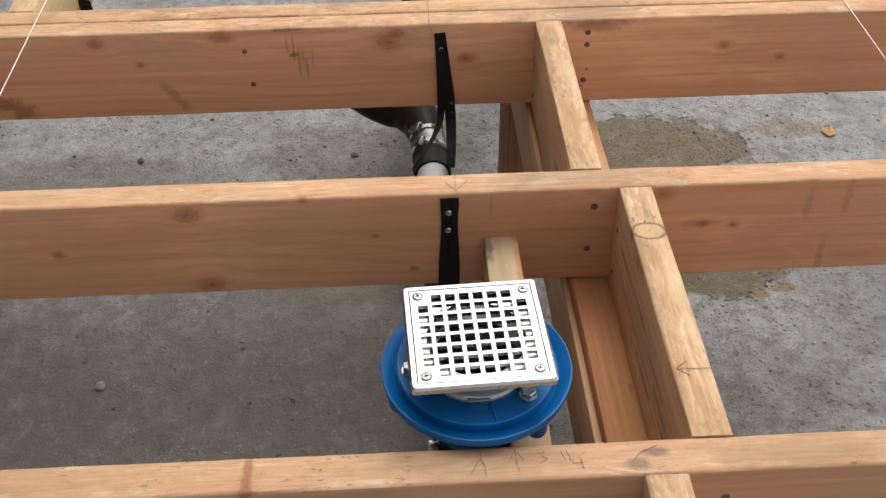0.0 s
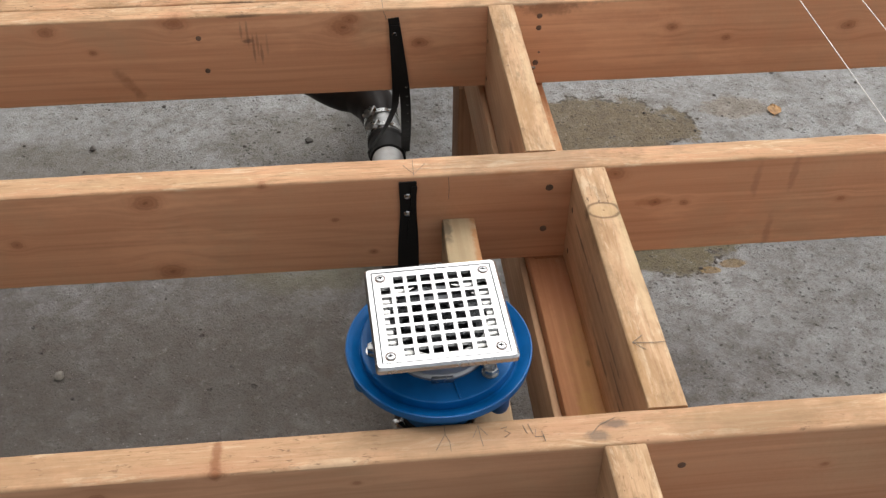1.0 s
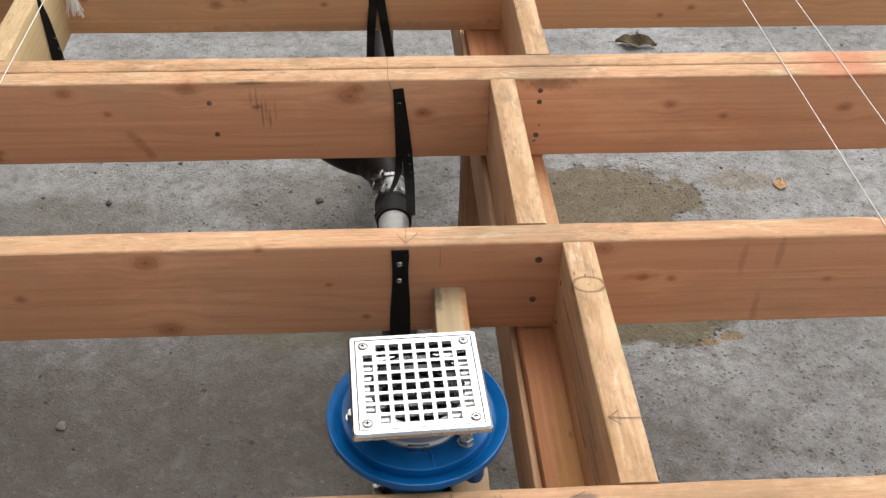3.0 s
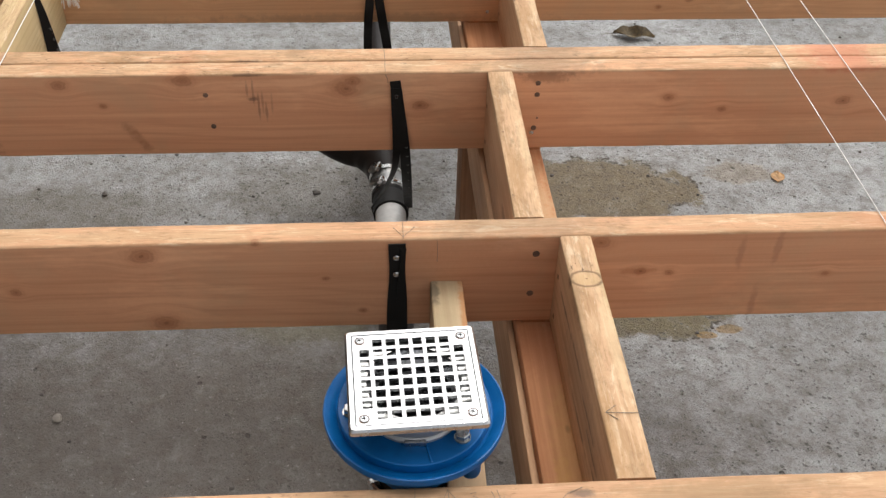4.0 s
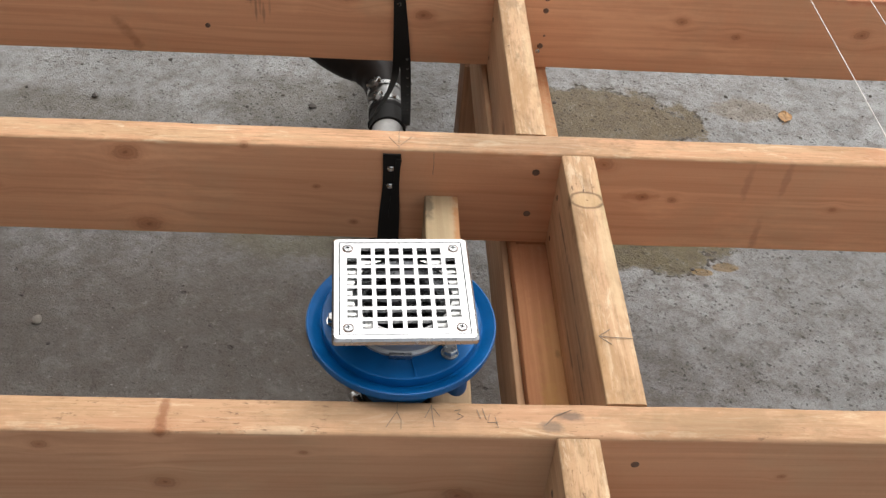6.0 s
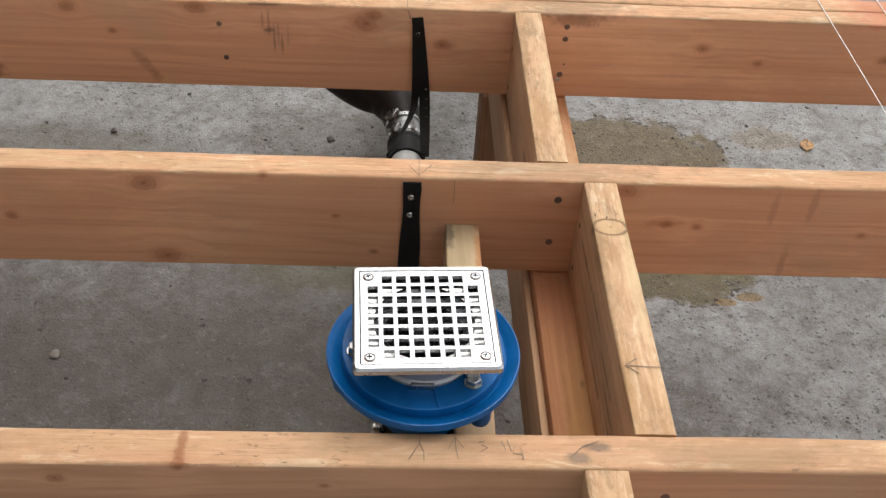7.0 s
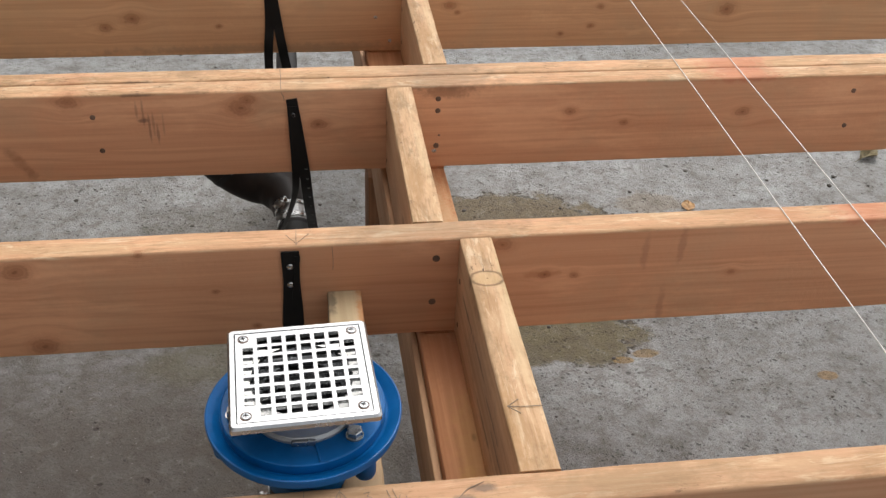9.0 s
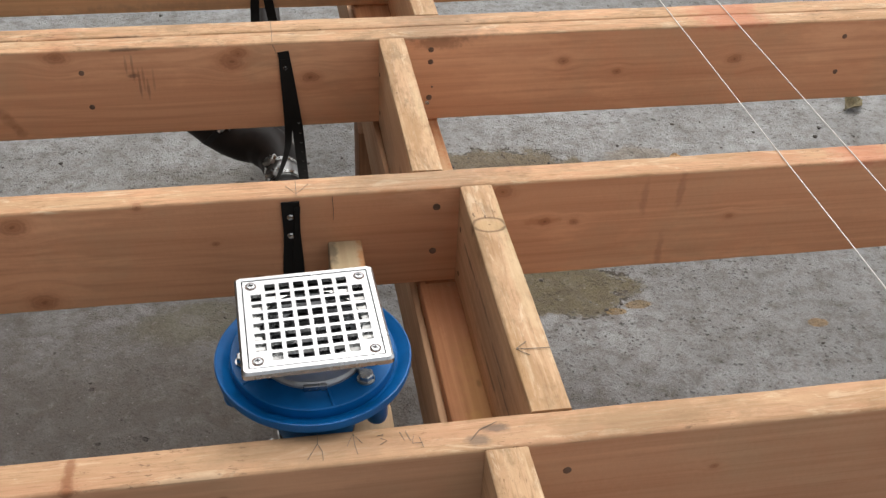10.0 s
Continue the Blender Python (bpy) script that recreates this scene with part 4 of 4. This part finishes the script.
def strap(name_label, legs, screws, holes=(), pinch=0.0):
    """A plastic hanger strap: bands with screws. legs: (points, side, widths)."""
    base = legs[0][0][0]
    ob = holder("hanger_strap", pose(*base), name_label, "strap", "pipe hanger straps")
    back = Matrix.Translation(-Vector(base))
    for pts, side, width in legs:
        bm = bmesh.new()
        line = curve_points([back @ Vector(p) for p in pts], 10)
        w = [width[0] + (width[1] - width[0]) * i / (len(line) - 1) - 0.0035 * pinch * math.exp(-((i - 7) / 5) ** 2) for i in range(len(line))]
        ribbon(bm, line, [Vector(side)] * len(line), w, 0.0018)
        part("band", bm, STRAP, ob)
    for p in screws:
        bm = bmesh.new()
        solid(bm, [(0.0040, 0.0), (0.0040, 0.001), (0.0026, 0.0022), (0.0012, 0.0014)], 16)
        s = part("strap_screw", bm, ZINC, ob, "bright screw")
        s.matrix_local = back @ pose(*p, 90, 0, 0)
    for p in holes:
        bm = bmesh.new()
        shell(bm, [(0.0010, 0.0), (0.0020, 0.0), (0.0020, 0.0006), (0.0010, 0.0006)], 12)
        s = part("hole_rim", bm, HOLE, ob)
        s.matrix_local = back @ pose(*p, 60, 0, 0)
    return ob


X = (1, 0, 0)
FC, FB, FD = YC - 0.0016, YB - 0.0016, YD - 0.0016
leg = [(0.0095, FC, 0.586), (0.0165, FC - 0.001, 0.53), (0.024, FC, 0.46), (0.030, 0.47, 0.35), (0.040, 0.668, 0.150)]
rims = [curve_points(leg, 20)[k] + Vector((0.003, -0.0012, 0.0008)) for k in (38, 43, 48, 53, 58, 63, 68)]
strap("black plastic hanger strap screwed to the doubled joist",
      [(leg, X, (0.0165, 0.0165)),
       ([(0.0100, FC - 0.002, 0.575), (0.0105, FC - 0.002, 0.46), (0.004, 0.45, 0.38), (-0.018, 0.58, 0.24), (-0.033, 0.668, 0.150)], X, (0.0150, 0.002)),
       ([(-0.032, 0.668, 0.150), (-0.022, 0.668, 0.124), (0.0045, 0.668, 0.113), (0.031, 0.668, 0.124), (0.040, 0.668, 0.150)], (0, 1, 0), (0.016, 0.016))],
      [(0.011, FC - 0.0012, 0.561)], rims)
strap("black plastic hanger strap with two screws on the joist face",
      [([(0.001, FB, 0.594), (0.001, FB, 0.53), (0.000, FB - 0.002, 0.46), (-0.001, -0.03, 0.36), (0.004, -0.06, 0.20), (0.005, -0.065, 0.139)], X, (0.0215, 0.034)),
       ([(0.009, FB - 0.0018, 0.588), (0.006, FB - 0.0022, 0.545), (0.006, FB - 0.0025, 0.50)], X, (0.007, 0.012))],
      [(0.0, FB - 0.0012, 0.574), (-0.0005, FB - 0.0012, 0.548)], pinch=1.0)
strap("black plastic hanger strap looped from the far joist",
      [([(-0.024, FD, 0.592), (-0.026, FD, 0.52), (-0.031, FD, 0.46), (-0.034, 0.93, 0.35), (-0.034, 1.0, 0.17)], X, (0.0165, 0.016)),
       ([(-0.018, FD - 0.002, 0.585), (-0.011, FD - 0.002, 0.52), (-0.003, FD - 0.001, 0.46), (0.008, 0.93, 0.345), (0.020, 1.0, 0.17)], X, (0.0165, 0.018)),
       ([(-0.034, 1.0, 0.17), (-0.007, 1.0, 0.132), (0.020, 1.0, 0.17)], (0, 1, 0), (0.016, 0.016))],
      [(-0.019, FD - 0.003, 0.573)])
strap("black plastic strap end hanging on the yellowish block",
      [([(-0.594, 0.70, 0.599), (-0.589, 0.70, 0.56), (-0.585, 0.70, 0.50), (-0.582, 0.70, 0.44), (-0.58, 0.70, 0.38)], (0.75, 0.65, 0), (0.006, 0.034))], [],
      [(-0.578, 0.694, 0.53), (-0.576, 0.694, 0.51), (-0.574, 0.694, 0.49)])

# ---- strings ----


def string_line(pts, label, r=0.00070):
    base = Vector(pts[0])
    bm = bmesh.new()
    tube(bm, curve_points([Vector(p) - base for p in pts], 12), r, 8)
    return thing("string", bm, STRING, pose(*base), label, "string", "layout strings")


SZ = TOP + 0.0022
YS = YD + THICK + 0.03
for label, x_far, x_mid, x_near in (("taut white layout string across the joist tops", 0.622, 0.607, 0.594), ("taut white layout string over the red chalk marks", 0.716, 0.700, 0.688),
                                    ("taut white layout string passing the yellowish block", -0.583, -0.572, -0.562), ("taut white layout string tied with a loop", -0.675, -0.671, -0.668),
                                    ("taut white layout string across the joist tops", -0.765, -0.762, -0.760)):
    string_line([(x_far, YS, SZ), (0.5 * (x_far + x_mid), 0.44, SZ + 0.0003), (x_mid, 0.02, SZ), (0.5 * (x_near + x_mid), -0.39, SZ), (x_near, -0.6, SZ)], label)


def tassel(at, length, strands, spread, label):
    """A frayed end of string."""
    bm = bmesh.new()
    rng = random.Random(5)
    for k in range(strands):
        a, b = rng.uniform(-1, 1), rng.uniform(-1, 1)
        tube(bm, curve_points([(0, 0, 0), (0.1 * a * spread + 0.15 * length, 0.2 * b * spread - 0.003, -0.12 * length), (0.4 * a * spread + 0.29 * length, 0.3 * b * spread - 0.004, -0.5 * length), (0.9 * a * spread + 0.33 * length, 0.5 * b * spread - 0.004, -length * rng.uniform(0.8, 1.0))], 5), 0.0007, 5)
    return thing("frayed_string", bm, STRING, pose(*at), label, "string")


tassel((-0.594, 0.80, 0.602), 0.085, 26, 0.016, "frayed white string end hanging over the block")
tassel((0.722, YD - 0.002, TOP + 0.001), 0.045, 8, 0.005, "frayed white string end on the far joist")
bm = bmesh.new()
tube(bm, curve_points([(0.010 * math.cos(a) * (1 + 0.2 * math.sin(3 * a)), 0.012 * math.sin(a), 0.001 * math.sin(2 * a)) for a in [k * math.pi / 5 for k in range(12)]], 5), 0.0011, 7)
thing("string_loop", bm, STRING, pose(-0.672, 0.862, SZ + 0.001), "small loop knotted in white string", "string")

# ---- leaves and grit on the slab ----


def leaf(length, width, curl, seed, crumple=0.0):
    """A dry leaf: a pointed, curled and wavy blade with thickness and a stalk."""
    bm = bmesh.new()
    nu, nv = 14, 8
    top, low = [], []
    for i in range(nu + 1):
        u = i / nu
        half = width / 2 * (math.sin(math.pi * min(1, u * 0.97 + 0.015)) ** 0.8) * (1 - 0.25 * u)
        rt, rl = [], []
        for j in range(nv + 1):
            v = 2 * j / nv - 1
            x, y = (u - 0.5) * length, v * half
            z = curl * (v * v * half * 1.2 + (u - 0.5) ** 2 * length * 0.5) + 0.003 * noise.noise(Vector((u * 4 + seed, v * 2, seed))) + 0.003
            fold = math.sin(u * 9.0 + 1.2 * v + 0.4) * 0.5 + math.sin(u * 19.0 - 2.0 * v) * 0.25
            z += crumple * (0.018 * (fold + 0.75) * math.sin(math.pi * u) * (0.6 + 0.4 * v) + 0.006 * abs(v))
            y *= 1 - crumple * (0.28 + 0.30 * math.sin(u * 11.0 + (1.7 if v > 0 else 0.0)))
            z -= 0.0012 * (1 - abs(v)) if abs(v) < 0.2 else 0
            rt.append(bm.verts.new((x, y, z + 0.0003)))
            rl.append(bm.verts.new((x, y, z - 0.0003)))
        top.append(rt)
        low.append(rl)
    for i in range(nu):
        for j in range(nv):
            bm.faces.new((top[i][j], top[i + 1][j], top[i + 1][j + 1], top[i][j + 1]))
            bm.faces.new((low[i][j], low[i][j + 1], low[i + 1][j + 1], low[i + 1][j]))
        for j in (0, nv):
            bm.faces.new((top[i][j], low[i][j], low[i + 1][j], top[i + 1][j]))
    for i in (0, nu):
        for j in range(nv):
            bm.faces.new((top[i][j], top[i][j + 1], low[i][j + 1], low[i][j]))
    z0 = top[0][nv // 2].co.z
    tube(bm, curve_points([(-length / 2, 0, z0), (-length * 0.6, 0.002, z0 * 0.6), (-length * 0.68, 0.006, 0.001)], 4), 0.0006, 6)
    return bm


thing("leaf", leaf(0.118, 0.070, 0.22, 1, 0.75), LEAF, pose(0.722, 1.662, 0.001, 4, 0, -14), "crumpled dark brown dead leaf on the slab", "leaf", "dead leaves")
thing("leaf", leaf(0.046, 0.036, 0.08, 3), LEAF_TAN, pose(0.917, 0.958, 0.0, 0, 0, 75), "small tan dead leaf lying on the slab", "leaf", "dead leaves")
thing("leaf", leaf(0.085, 0.055, 0.5, 4, 0.6), LEAF_OLIVE, pose(1.467, 1.155, 0, 10, 0, 35), "pale greenish tan dead leaf on the slab", "leaf", "dead leaves")

bm = bmesh.new()
rng = random.Random(9)
bits = [(-0.627, 0.936, 0.011), (-0.157, 0.927, 0.010), (1.30, 1.02, 0.008), (1.33, 1.06, 0.007)]
for k in range(520):
    bits.append((rng.uniform(-1.3, 1.5), rng.uniform(-0.1, 1.9), 0.0012 + 0.0048 * rng.random() ** 4))
for k in range(130):
    bits.append((rng.uniform(-1.0, 1.2), rng.uniform(0.62, 1.15), 0.0016 + 0.0050 * rng.random() ** 3))
for x, y, r in bits:
    made = bmesh.ops.create_icosphere(bm, subdivisions=1, radius=r)["verts"]
    for v in made:
        v.co *= rng.uniform(0.6, 1.15)
        v.co.z *= 0.55
    bmesh.ops.rotate(bm, verts=made, cent=(0, 0, 0), matrix=Matrix.Rotation(rng.uniform(0, 6.28), 3, "Z"))
    bmesh.ops.translate(bm, verts=made, vec=(x, y, r * 0.35))
thing("grit", bm, CRUMB, pose(0, 0, 0), "dark grit and small stones scattered on the slab", "grit", kind="stuff", angle=5)

bm = bmesh.new()
made = bmesh.ops.create_icosphere(bm, subdivisions=2, radius=0.009)["verts"]
for v in made:
    v.co *= 1 + 0.25 * noise.noise(v.co * 180.0)
    v.co.z *= 0.7
thing("pebble", bm, STONE, pose(-0.582, 0.272, 0.0045), "small pale grey pebble lying on the slab", "pebble")
